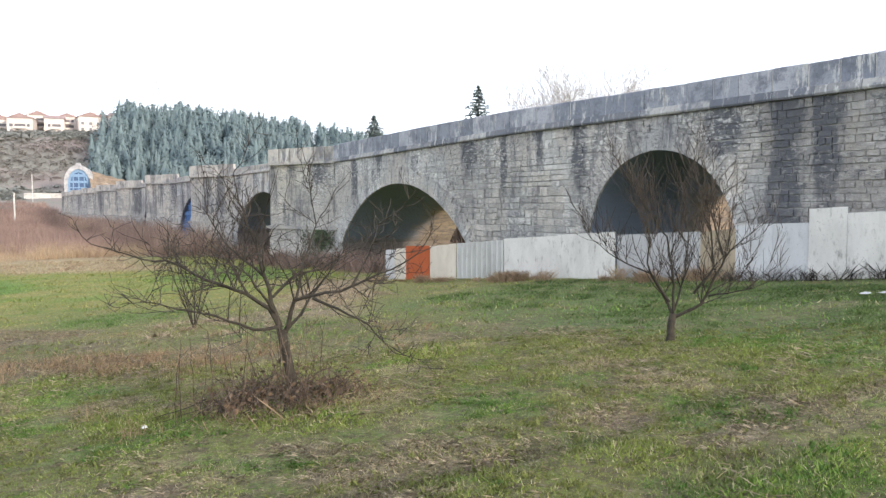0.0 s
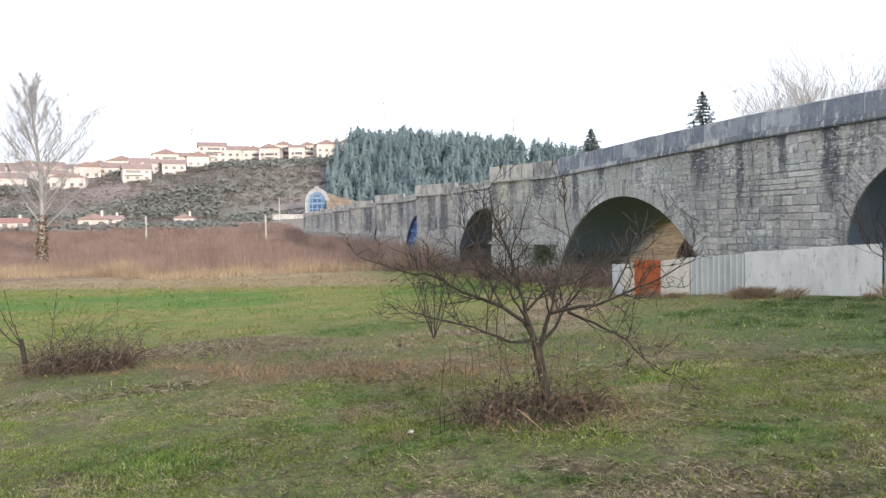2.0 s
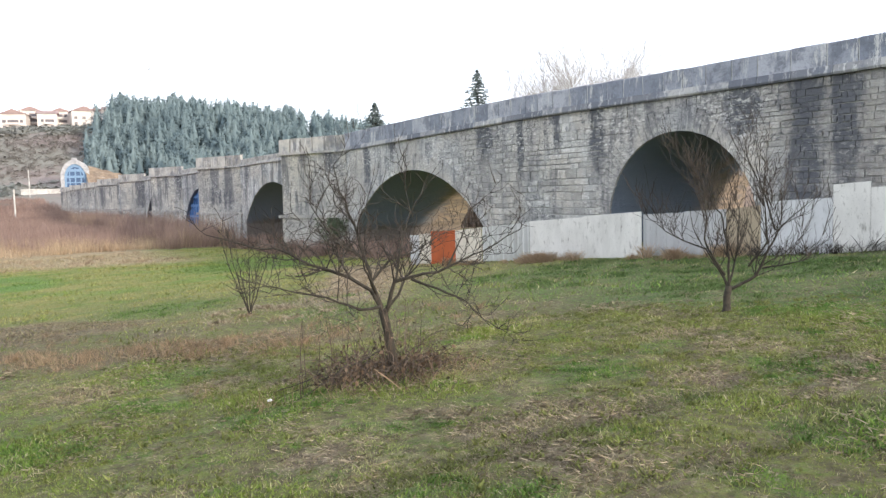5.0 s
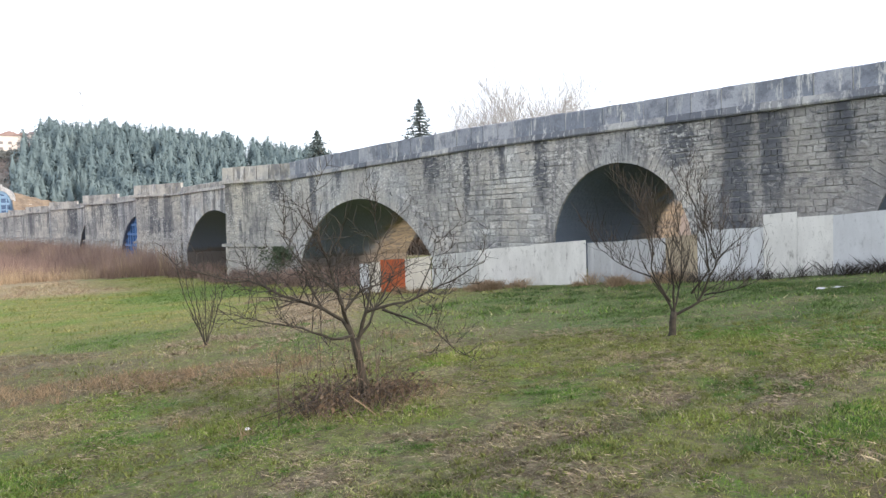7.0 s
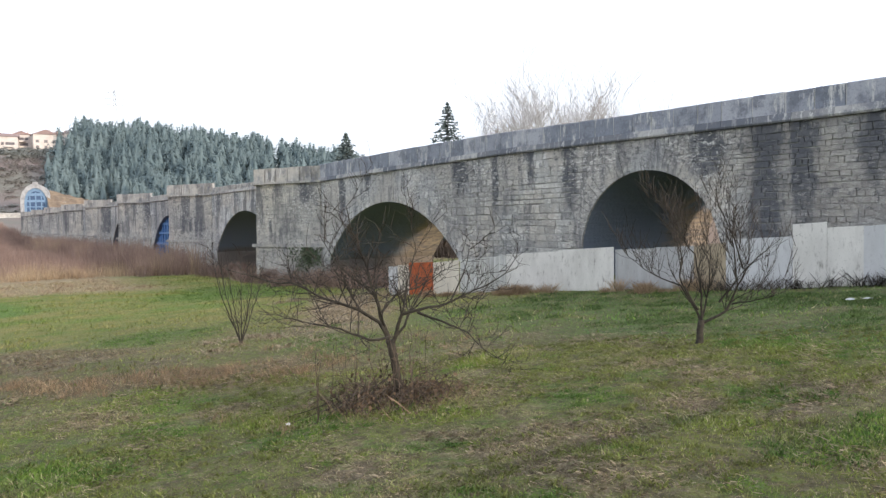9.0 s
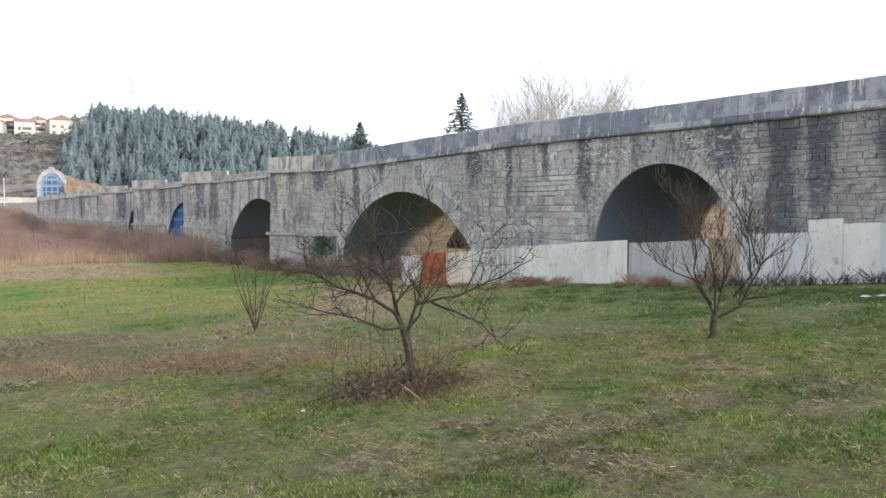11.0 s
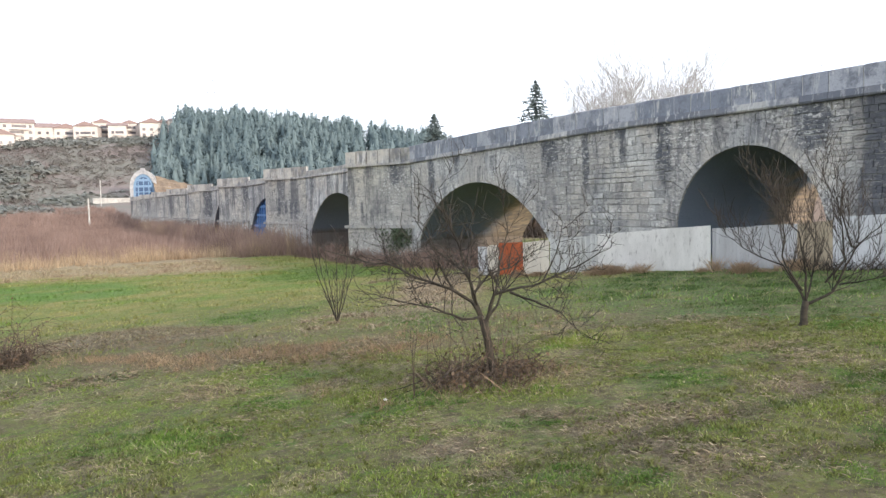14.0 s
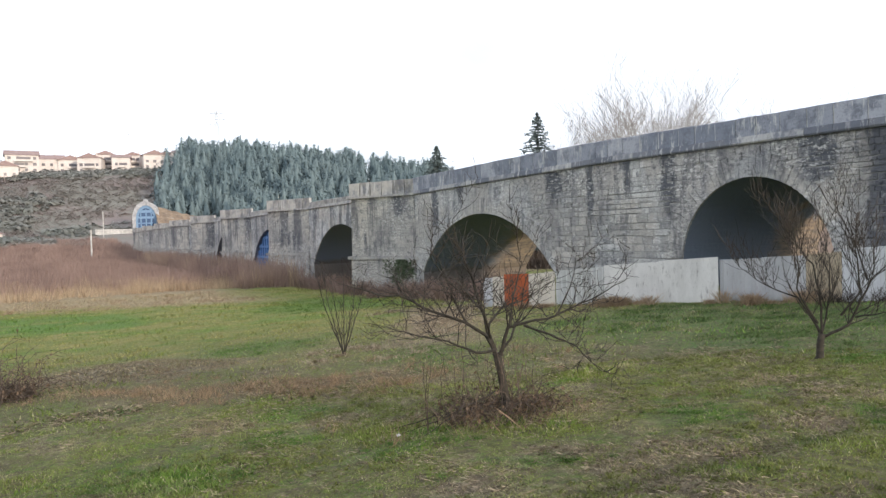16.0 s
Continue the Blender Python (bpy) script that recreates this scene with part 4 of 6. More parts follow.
# ---------------------------------------------------------------- bare trees
def branch(heap, twigs, rng, points, r0, r1, order, reach, density, up=0.25, bend=0.5):
    """A limb through the given points with side shoots that fork again."""
    pts = []
    for a, b in zip(points, points[1:]):
        steps = max(2, int((Vector(b) - Vector(a)).length / 0.12))
        pts += [Vector(a).lerp(Vector(b), i / steps) for i in range(steps)]
    pts.append(Vector(points[-1]))
    for i in range(1, len(pts) - 1):
        pts[i] = pts[i] + Vector((rng.gauss(0, 1), rng.gauss(0, 1), rng.gauss(0, 1))) * r0 * 0.35
    radii = [r0 + (r1 - r0) * (i / (len(pts) - 1)) ** 0.8 for i in range(len(pts))]
    heap.tube(pts, radii, 7 if r0 > 0.03 else 5)
    total = sum((b - a).length for a, b in zip(pts, pts[1:]))
    for _ in range(int(total * density)):
        i = rng.randrange(max(1, len(pts) // 5), len(pts))
        d = (pts[i] - pts[i - 1]).normalized()
        shoot(twigs, rng, pts[i], d, radii[i] * 0.6, reach * rng.uniform(0.45, 1.1), order, up, bend)


def shoot(heap, rng, start, along, radius, length, order, up, bend):
    side = Vector((rng.gauss(0, 1), rng.gauss(0, 1), rng.gauss(0, 0.8))).normalized()
    d = (along * 0.55 + side * 0.75 + Vector((0, 0, up))).normalized()
    radius = min(max(radius * 0.75, 0.0042), 0.0065 * max(order, 1))
    steps = 5 if order > 1 else 4
    p, pts = Vector(start), [Vector(start)]
    for _ in range(steps):
        d = (d + Vector((rng.gauss(0, 1), rng.gauss(0, 1), rng.gauss(0, 1))) * bend * 0.35 + Vector((0, 0, up * 0.3))).normalized()
        p = p + d * (length / steps)
        pts.append(p)
    heap.tube(pts, [radius + (max(radius * 0.4, 0.002) - radius) * i / steps for i in range(steps + 1)], 4 if order > 1 else 3, False)
    if order > 1:
        for i in range(1, steps + 1):
            for _ in range(rng.choice((1, 1, 2))):
                shoot(heap, rng, pts[i], (pts[i] - pts[i - 1]).normalized(), radius * 0.6, length * rng.uniform(0.35, 0.65), order - 1, up, bend)


def view_frame(az):
    """Across and away directions of a plane that faces an azimuth."""
    a = radians(az)
    return Vector((math.cos(a), math.sin(a), 0)), Vector((-math.sin(a), math.cos(a), 0))


def orchard_tree(name, label, at, az, limbs, trunk, reach, density, order, seed, up, bend, size=1.0, lift=0.0):
    rng = random.Random(seed)
    tree = thing(name, label, "tree", at=at)
    across, away = view_frame(az)

    def lay(p):
        return across * p[0] * size + away * p[2] * size + Vector((0, 0, p[1] * size + lift))

    wood, twigs = Heap(), Heap()
    wood.tube([lay(p) for p, _ in trunk], [r for _, r in trunk], 9)
    part("trunk", wood.v, wood.f, BARK, tree, "dark bare trunk", True)
    crown = Heap()
    for r0, pts in limbs:
        limb = Heap()
        r0 *= 0.6
        branch(limb, crown, rng, [lay(p) for p in pts], r0, max(0.004, r0 * 0.16), order, reach, density, up, bend)
        part("limb", limb.v, limb.f, BARK, tree, "", True)
    part("twig_spray", crown.v, crown.f, TWIG, tree, "thin bare twigs", kind="stuff")
    return tree


APPLE_LEFT = [
    (0.048, [(-0.03, 0.52, 0), (-0.14, 0.78, 0.05), (-0.4, 0.93, 0.1), (-0.8, 1.08, 0.15), (-1.2, 1.28, 0.2), (-1.46, 1.3, 0.2), (-1.95, 1.46, 0.2)]),
    (0.034, [(-0.05, 0.6, -0.05), (-0.3, 0.6, -0.15), (-0.65, 0.77, -0.3), (-1.0, 0.86, -0.4), (-1.38, 1.0, -0.5)]),
    (0.05, [(-0.04, 0.58, 0.02), (-0.14, 0.85, 0.05), (-0.2, 1.15, 0.1), (-0.32, 1.55, 0.1), (-0.46, 1.9, 0.15), (-0.52, 2.2, 0.2)]),
    (0.05, [(0.0, 0.5, 0), (0.1, 0.86, -0.05), (0.3, 0.92, -0.1), (0.7, 1.02, -0.15), (1.1, 1.22, -0.2), (1.5, 1.42, -0.3)]),
]
APPLE_RIGHT = [
    (0.03, [(0.3, 0.9, -0.1), (0.55, 0.8, -0.3), (0.85, 0.68, -0.45), (1.1, 0.4, -0.55)]),
    (0.036, [(-0.02, 0.5, 0), (0.16, 0.7, 0.12), (0.26, 0.86, 0.25), (0.45, 1.1, 0.5), (0.6, 1.3, 0.8)]),
    (0.03, [(-0.12, 0.9, 0.05), (0.08, 1.1, 0.2), (0.38, 1.18, 0.3), (0.8, 1.4, 0.45)]),
    (0.028, [(-0.38, 0.93, 0.1), (-0.55, 1.25, 0.1), (-0.72, 1.5, 0.0)]),
    (0.03, [(-0.1, 0.75, 0), (-0.2, 1.0, -0.4), (-0.3, 1.25, -0.8), (-0.5, 1.4, -1.1)]),
    (0.028, [(-0.2, 1.1, 0.1), (-0.6, 1.45, 0.2), (-0.85, 1.85, 0.25)]),
    (0.028, [(0.12, 0.86, -0.05), (0.2, 1.25, 0.05), (0.34, 1.65, 0.15), (0.28, 1.95, 0.2)]),
    (0.024, [(0.7, 1.02, -0.15), (0.88, 1.35, -0.1), (0.98, 1.65, 0.0)]),
]
T1 = (-7.5, 2.74)
orchard_tree(
    "apple_tree", "leafless spreading apple tree standing in brambles", (*T1, ground_z(*T1) - 0.05), 66,
    APPLE_LEFT + APPLE_RIGHT,
    [((0.08, -0.24, 0), 0.075), ((0.075, -0.1, 0), 0.06), ((0.05, 0.12, 0.01), 0.054), ((0.02, 0.3, 0), 0.05), ((0.0, 0.4, -0.01), 0.052), ((-0.03, 0.56, 0), 0.055)],
    0.62, 9.0, 2, 11, 0.22, 0.65, 1.03, 0.22)

YOUNG_LOW = [
    (0.036, [(0.02, 0.42, 0), (-0.1, 0.7, 0.1), (-0.3, 1.0, 0.15), (-0.75, 1.2, 0.2), (-1.15, 1.5, 0.25)]),
    (0.034, [(-0.03, 0.62, 0), (-0.3, 1.05, -0.15), (-0.33, 1.7, -0.25), (-0.4, 2.2, -0.3)]),
    (0.034, [(0.03, 0.45, 0), (0.02, 1.0, 0.05), (-0.08, 1.55, 0.1), (-0.45, 2.1, 0.2), (-0.65, 2.45, 0.25)]),
    (0.042, [(0.05, 0.4, 0), (0.42, 0.6, 0.0), (0.66, 1.15, 0.05), (0.76, 1.35, 0.05), (1.05, 1.6, 0.1), (1.3, 1.8, 0.15)]),
]
YOUNG_HIGH = [
    (0.03, [(0.3, 0.75, 0), (0.55, 1.12, -0.1), (0.5, 1.75, -0.2), (0.35, 2.3, -0.3)]),
    (0.026, [(0.68, 1.3, 0.05), (0.55, 1.8, 0.1), (0.3, 2.4, 0.2)]),
    (0.024, [(0.5, 0.72, 0), (0.95, 0.85, -0.3), (1.15, 1.05, -0.4)]),
    (0.028, [(0.04, 0.5, 0), (0.2, 1.0, 0.4), (0.25, 1.6, 0.7), (0.1, 2.1, 0.9)]),
]
T2 = (-6.65, 7.82)
orchard_tree(
    "young_fruit_tree", "leafless vase-shaped young fruit tree on grass", (*T2, ground_z(*T2) - 0.05), 42,
    YOUNG_LOW + YOUNG_HIGH,
    [((-0.02, 0.0, 0), 0.07), ((0.0, 0.12, 0), 0.055), ((0.0, 0.28, 0.01), 0.05), ((0.03, 0.45, 0), 0.052)],
    0.72, 12.0, 2, 23, 0.45, 0.4, 0.94, 0.0)

T3 = (-15.9, 3.75)
orchard_tree(
    "sapling", "thin leafless multi-stemmed sapling in the meadow", (*T3, ground_z(*T3) - 0.03), 74,
    [(0.026, [(0, 0.02, 0), (a * 0.4, 0.6, b * 0.4), (a * 0.8, 1.25, b), (a, 1.85, b)]) for a, b in ((-0.55, 0.1), (-0.25, -0.3), (0.05, 0.2), (0.3, -0.1), (0.55, 0.25), (-0.4, 0.35))],
    [((0, -0.02, 0), 0.05), ((0, 0.12, 0), 0.04)],
    0.5, 14.0, 1, 31, 0.5, 0.3)


def tangle(name, label, centre, rx, ry, height, count, seed, leaves, material=None, droop=0.34, tall=0, thick=1.0):
    """A heap of arching bramble stems with some dead leaves."""
    rng = random.Random(seed)
    heap, litter = Heap(), Heap()
    for _ in range(count):
        a, q = rng.uniform(0, 2 * math.pi), math.sqrt(rng.random())
        x, y = centre[0] + rx * q * math.cos(a), centre[1] + ry * q * math.sin(a)
        z = ground_z(x, y) - 0.02
        lean = Vector((rng.gauss(0, 0.8), rng.gauss(0, 0.8), 1)).normalized()
        h = height * rng.uniform(0.35, 1.0) * (1.1 - 0.6 * q)
        p, pts = Vector((x, y, z)), [Vector((x, y, z))]
        for i in range(5):
            lean = (lean + Vector((rng.gauss(0, 0.25), rng.gauss(0, 0.25), -droop * i * rng.random()))).normalized()
            p = p + lean * h / 4
            p.z = max(p.z, ground_z(p.x, p.y, False) + 0.015)
            pts.append(p.copy())
            if rng.random() < leaves:
                s = rng.uniform(0.015, 0.04)
                u = Vector((rng.gauss(0, 1), rng.gauss(0, 1), rng.gauss(0, 1))).normalized() * s
                w = u.cross(Vector((rng.gauss(0, 1), rng.gauss(0, 1), rng.gauss(0, 1)))).normalized() * s * 0.6
                litter.add([tuple(p - u), tuple(p + w), tuple(p + u), tuple(p - w)], [(0, 1, 2, 3)])
        heap.tube(pts, [thick * r for r in (0.005, 0.0045, 0.004, 0.0035, 0.003, 0.002)], 3, False)
    for _ in range(tall):
        x, y = centre[0] + rng.gauss(0, rx * 0.6), centre[1] + rng.gauss(0, ry * 0.6)
        p, pts = Vector((x, y, ground_z(x, y) - 0.02)), []
        lean = Vector((rng.gauss(0, 0.12), rng.gauss(0, 0.12), 1))
        for i in range(8):
            pts.append(p.copy())
            p = p + (lean + Vector((rng.gauss(0, 0.15), rng.gauss(0, 0.15), 0))) * rng.uniform(0.09, 0.15)
            if i > 2 and rng.random() < 0.6:
                side = Vector((rng.gauss(0, 1), rng.gauss(0, 1), 0.6)).normalized() * rng.uniform(0.08, 0.2)
                heap.tube([pts[-1], pts[-1] + side], [0.0028, 0.002], 3, False)
        heap.tube(pts, [0.006 - 0.0005 * i for i in range(8)], 3, False)
    ob = thing(name, label, "bush")
    part("tangle", heap.v, heap.f, material or BRAMBLE, ob, "", kind="stuff")
    if litter.f:
        part("leaves", litter.v, litter.f, DEAD_LEAF, ob, "curled dead leaves", kind="stuff")
    return ob


tangle("bramble", "brown dead bramble thicket under the apple tree", (T1[0] + 0.1, T1[1] - 0.05), 0.72, 0.85, 0.9, 330, 5, 0.45, None, 0.33, 22, 1.05)


def fallen_branch():
    """A dead branch lying from the thicket out over the grass."""
    rng = random.Random(9)
    ob = thing("fallen_branch", "dead grey branch lying beside the bramble thicket", "branch")
    for name, a, b, lift, r in (("stem", (-7.3, 2.55), (-7.6, 1.4), 0.3, 0.008), ("side_shoot", (-7.4, 2.2), (-7.15, 1.45), 0.2, 0.009), ("side_shoot", (-7.5, 1.9), (-8.0, 1.4), 0.16, 0.007)):
        h, pts = Heap(), []
        for i in range(9):
            u = i / 8
            x, y = a[0] + (b[0] - a[0]) * u + rng.gauss(0, 0.015), a[1] + (b[1] - a[1]) * u + rng.gauss(0, 0.015)
            pts.append(Vector((x, y, ground_z(x, y) + lift * (1 - u) ** 1.5 + 0.012)))
        h.tube(pts, [r * (1 - 0.08 * i) for i in range(9)], 5)
        part(name, h.v, h.f, TWIG, ob)


fallen_branch()
BUSH = (-17.2, -4.3)
tangle("bush", "dark bare bramble bush beside a broken stump", (BUSH[0] + 0.1, BUSH[1] + 0.75), 0.8, 1.05, 1.9, 400, 6, 0.5, BRAMBLE, 0.34, 14, 1.6)
orchard_tree(
    "broken_stump", "broken tree stump with thin bare shoots in a bush", (BUSH[0], BUSH[1] - 0.4, ground_z(BUSH[0], BUSH[1] - 0.4) - 0.05), 103,
    [(0.03, [(-0.05, 0.5, 0), (-0.3, 0.75, 0), (-0.55, 1.1, 0.1), (-0.72, 1.45, 0.1)]), (0.022, [(-0.1, 0.62, 0), (-0.3, 1.0, 0.1), (-0.42, 1.3, 0.1), (-0.48, 1.65, 0.1)]), (0.02, [(-0.08, 0.6, 0), (-0.2, 1.0, 0), (-0.3, 1.55, 0)]),
     (0.022, [(0.05, 0.3, 0), (0.4, 0.42, 0), (0.8, 0.75, 0.1), (1.0, 0.85, 0.1)]), (0.018, [(0.7, 0.3, 0), (1.0, 0.7, 0), (1.35, 0.95, 0)]), (0.012, [(0.3, 0.1, 0), (0.4, 0.7, 0), (0.5, 1.5, 0)])],
    [((0, -0.05, 0), 0.07), ((-0.03, 0.3, 0), 0.055), ((-0.08, 0.68, 0), 0.045)],
    0.5, 5.0, 1, 41, 0.5, 0.4, 1.2)


# ---------------------------------------------------------------- grass, weeds and brush
def blades(name, label, rng, places, height, width, material, lean=0.35, category="grass", soft=0.6, fine=False, edge=False):
    """Many single blades as one mesh; places are x, y and a size factor."""
    x, y, s = places
    count = len(x)
    z = ground_at(x, y) - 0.01
    h, w = height * s * rng.uniform(0.5, 1.25, count), width * s * rng.uniform(0.7, 1.3, count)
    a, b = rng.uniform(0, 6.283, count), rng.uniform(0, 6.283, count)
    cx, cy = np.cos(a) * w / 2, np.sin(a) * w / 2
    q = h * lean * rng.random(count)
    lx, ly = np.cos(b) * q, np.sin(b) * q
    v = np.stack([np.stack([x - cx, y - cy, z], 1), np.stack([x + cx, y + cy, z], 1),
                  np.stack([x + lx * 0.55 + cx * 0.7, y + ly * 0.55 + cy * 0.7, z + h * 0.6], 1), np.stack([x + lx, y + ly, z + h], 1)], 1)
    k = 4
    if edge:
        v[:, 0] = np.stack([x, y, z + 0.012], 1)
        v[:, 1] = np.stack([x, y, z + 0.012 + w], 1)
        v[:, 2] = np.stack([x + lx * 0.6, y + ly * 0.6, z + 0.012 + h * 0.6 + w], 1)
        v[:, 3] = np.stack([x + lx, y + ly, z + 0.012 + h], 1)
    if fine:
        v, k = v[:, (0, 1, 3)], 3
    up = np.stack([np.sin(a) * (1 - soft), -np.cos(a) * (1 - soft), np.full(count, soft)], 1)
    up += rng.normal(0, 0.18, up.shape)
    up /= np.linalg.norm(up, axis=1, keepdims=True)
    me = soft_mesh(name, v.reshape(-1, 3), np.arange(count * k).reshape(-1, k), np.repeat(up, k, 0), material)
    return tagged(new(name, me), label, category, kind="stuff")


def clear_of_walls(x, y):
    return ~((y > fence_y(x) - 0.06) & (x > -25.2)) & (y < WALL_Y - 0.6)


def wedge(rng, count, near, far, az0, az1):
    """Places between two ranges and azimuths, evenly over the area."""
    r = np.sqrt(rng.uniform(near * near, far * far, count))
    a = np.radians(rng.uniform(az0, az1, count))
    x, y = -np.sin(a) * r + 0.3, np.cos(a) * r - 1.5
    s = (0.75 + 0.7 * np.maximum(0.0, patchy(x, y, 1.3, 5)) + 0.35 * patchy(x, y, 0.35, 6)) * (1.0 + 0.012 * r)
    keep = clear_of_walls(x, y)
    return x[keep], y[keep], s[keep]


def tufts(rng, count, places, radius):
    """Blades gathered in tufts."""
    places = np.array(places)
    p = places[rng.randint(0, len(places), count)]
    a, q = rng.uniform(0, 6.283, count), np.abs(rng.normal(0, 0.5, count))
    x, y = p[:, 0] + np.cos(a) * q * radius * p[:, 2], p[:, 1] + np.sin(a) * q * radius * p[:, 2]
    s = p[:, 2] * (1.1 - 0.4 * np.minimum(q, 1.5))
    keep = clear_of_walls(x, y) | (y > WALL_Y + DEPTH)
    return x[keep], y[keep], s[keep]


def in_spots(rng, spots, per):
    """Small tufts strewn over the meadow's patches."""
    out = []
    for px, py, r in spots:
        for _ in range(max(4, int(per * r * r))):
            a, q = rng.uniform(0, 6.283), r * 1.1 * math.sqrt(rng.random())
            out.append((px + math.cos(a) * q, py + math.sin(a) * q, rng.uniform(0.5, 1.15)))
    return out


def build_growth():
    rng = np.random.RandomState(8)
    blades("turf", "short patchy meadow grass, green and straw", rng, wedge(rng, 140000, 2.4, 12, 14, 120), 0.042, 0.007, BLADES, 1.5, soft=0.45)
    blades("low_herbs", "low broad-leaved herbs between the grass", rng, wedge(rng, 80000, 2.4, 13, 14, 120), 0.026, 0.018, BLADES, 1.6, "weeds", 0.35)
    x, y, s = wedge(rng, 9000, 2.4, 13, 14, 120)
    keep = patchy(x, y, 1.9, 12) + 0.6 * patchy(x, y, 0.5, 13) > rng.uniform(-0.3, 0.5, len(x))
    rosettes = np.stack([x[keep], y[keep], rng.uniform(0.5, 1.3, keep.sum())], 1)
    blades("leaf_rosettes", "clumps of small green leaves in the turf", rng, tufts(rng, 80000, rosettes, 0.12), 0.036, 0.019, HERB, 1.5, "weeds", 0.3)
    x, y, s = wedge(rng, 80000, 2.4, 14, 14, 120)
    keep = patchy(x, y, 1.1, 22) + 0.7 * patchy(x, y, 0.4, 23) > rng.uniform(-0.2, 0.8, len(x))
    blades("loose_straw", "loose pale straws lying on the meadow", rng, (x[keep], y[keep], s[keep]), 0.018, 0.0058, STRAW, 7.0, "straw", 0.4, edge=True)
    x, y, s = wedge(rng, 150000, 11.5, 58, 18, 116)
    keep = clear_of_walls(x, y) & (x > -56)
    blades("far_turf", "meadow grass further down the slope", rng, (x[keep], y[keep], s[keep]), 0.06, 0.024, BLADES, 1.8, soft=0.8, fine=True)
    near = [(rng.uniform(-10, -1.5), rng.uniform(-3, 11), rng.uniform(0.4, 0.9)) for _ in range(110)]
    near += [(-2.55 + rng.uniform(-0.3, 0.2), 3.2 + 0.35 * i, rng.uniform(0.6, 1.1)) for i in range(12)] + [(-3.95, 5.28, 1.5), (-4.06, 5.6, 1.2), (-4.86, 6.74, 1.2), (-3.28, 1.43, 1.3), (-6.73, 1.53, 1.5), (-6.5, 1.8, 1.2)]
    near += [(-2.6, 4.6, 1.7), (-3.3, 5.3, 1.4), (-2.2, 3.4, 1.6), (-7.4, 1.75, 1.5), (-7.2, 3.6, 1.1), (-6.3, 8.0, 1.2), (-4.6, 6.6, 1.4), (-4.2, 7.3, 1.0)]
    near += in_spots(rng, [p for p in LUSH if p[0] > -10], 90)
    blades("weed_tufts", "fresh green weed tufts", rng, tufts(rng, 60000, near, 0.26), 0.032, 0.01, WEED, 1.7, "weeds")
    far = in_spots(rng, [p for p in LUSH if p[0] < -10], 14)
    blades("lush_grass", "lush green patches in the lower meadow", rng, tufts(rng, 22000, far, 0.6), 0.05, 0.016, WEED, 1.5)
    straw = [(-3.3 + rng.uniform(-0.12, 0.12), 4.2 + 0.12 * i, 0.6) for i in range(24)] * 2 + [(rng.uniform(-12, -3), rng.uniform(-2, 9), 0.9) for _ in range(120)]
    straw += in_spots(rng, BARE, 60)
    straw += [(-4.1 + rng.normal(0, 0.12), y, rng.uniform(0.4, 0.8)) for y in rng.uniform(0.6, 6.4, 60)]
    blades("straw_litter", "flattened dry straw on the turf", rng, tufts(rng, 40000, straw, 0.42), 0.02, 0.0055, STRAW, 4.6, "straw", 0.4, edge=True)
    # tall dry stems along the foot of the fence and the apple tree
    foot = [(x, fence_y(x) - rng.uniform(0.15, 1.1), 0.3 + 1.2 * rng.random_sample() ** 2) for x in rng.uniform(-25.5, -12.0, 46)]
    blades("dry_weeds", "dry brown weeds along the foot of the fence", rng, tufts(rng, 7000, foot, 0.42), 0.26, 0.011, REED, 1.2, "weeds", 0.35)
    blades("brown_weeds", "reddish brown dead weeds along the fence", rng, tufts(rng, 7000, [(x, y - 0.1, s) for x, y, s in foot[::2]], 0.42), 0.28, 0.011, DRY, 1.2, "weeds", 0.35)
    bank = [(rng.uniform(-16.5, -4.5), 9.0 + 6.5 * rng.random_sample() ** 0.8, rng.uniform(0.5, 1.2)) for _ in range(220)]
    bank = [p for p in bank if p[1] < fence_y(p[0]) - 0.5]
    blades("bank_grass", "long dark green grass on the bank", rng, tufts(rng, 56000, bank, 0.75), 0.06, 0.013, BANK_GREEN, 2.0)
    sprigs = [(x, fence_y(x) - rng.uniform(0.1, 0.35), rng.uniform(0.7, 1.2)) for x in rng.uniform(-12.2, -6.3, 60)]
    blades("bank_weeds", "dark dead weed stalks against the fence", rng, tufts(rng, 1200, sprigs, 0.35), 0.32, 0.012, TWIG, 1.5, "weeds")
    under = [(T1[0] + rng.normal(0, 0.6), T1[1] + rng.normal(0, 0.6), rng.uniform(0.7, 1.4)) for _ in range(40)]
    blades("dead_grass", "long dead grass round the apple tree", rng, tufts(rng, 900, under, 0.4), 0.17, 0.005, DRY, 1.2, "grass")
    belt = in_spots(rng, BROWN, 14) + [(-15.6 + 0.7 * y + rng.normal(0, 1.8), y, rng.uniform(0.3, 0.9)) for y in rng.uniform(-9, 7, 70)]
    blades("dry_belt", "belt of dry brown grass across the meadow", rng, tufts(rng, 10000, belt, 0.7), 0.15, 0.008, DRY, 1.2, "grass", 0.35)
    heart = [(-16.0, 4.0), (-27.2, 11.0), (-18.5, 7.2), (-27.2, 13.7), (-19.7, 8.4), (-29.0, 16.3), (-22.5, 9.6), (-24.5, 11.5)]
    straw_patch = [(x + rng.normal(0, 0.8), y + rng.normal(0, 0.8), rng.uniform(0.8, 1.3)) for x, y in heart for _ in range(12)]
    blades("straw_patch", "pale patch of tall straw near the fence end", rng, tufts(rng, 20000, straw_patch, 0.7), 0.08, 0.014, STRAW, 2.6, "grass")

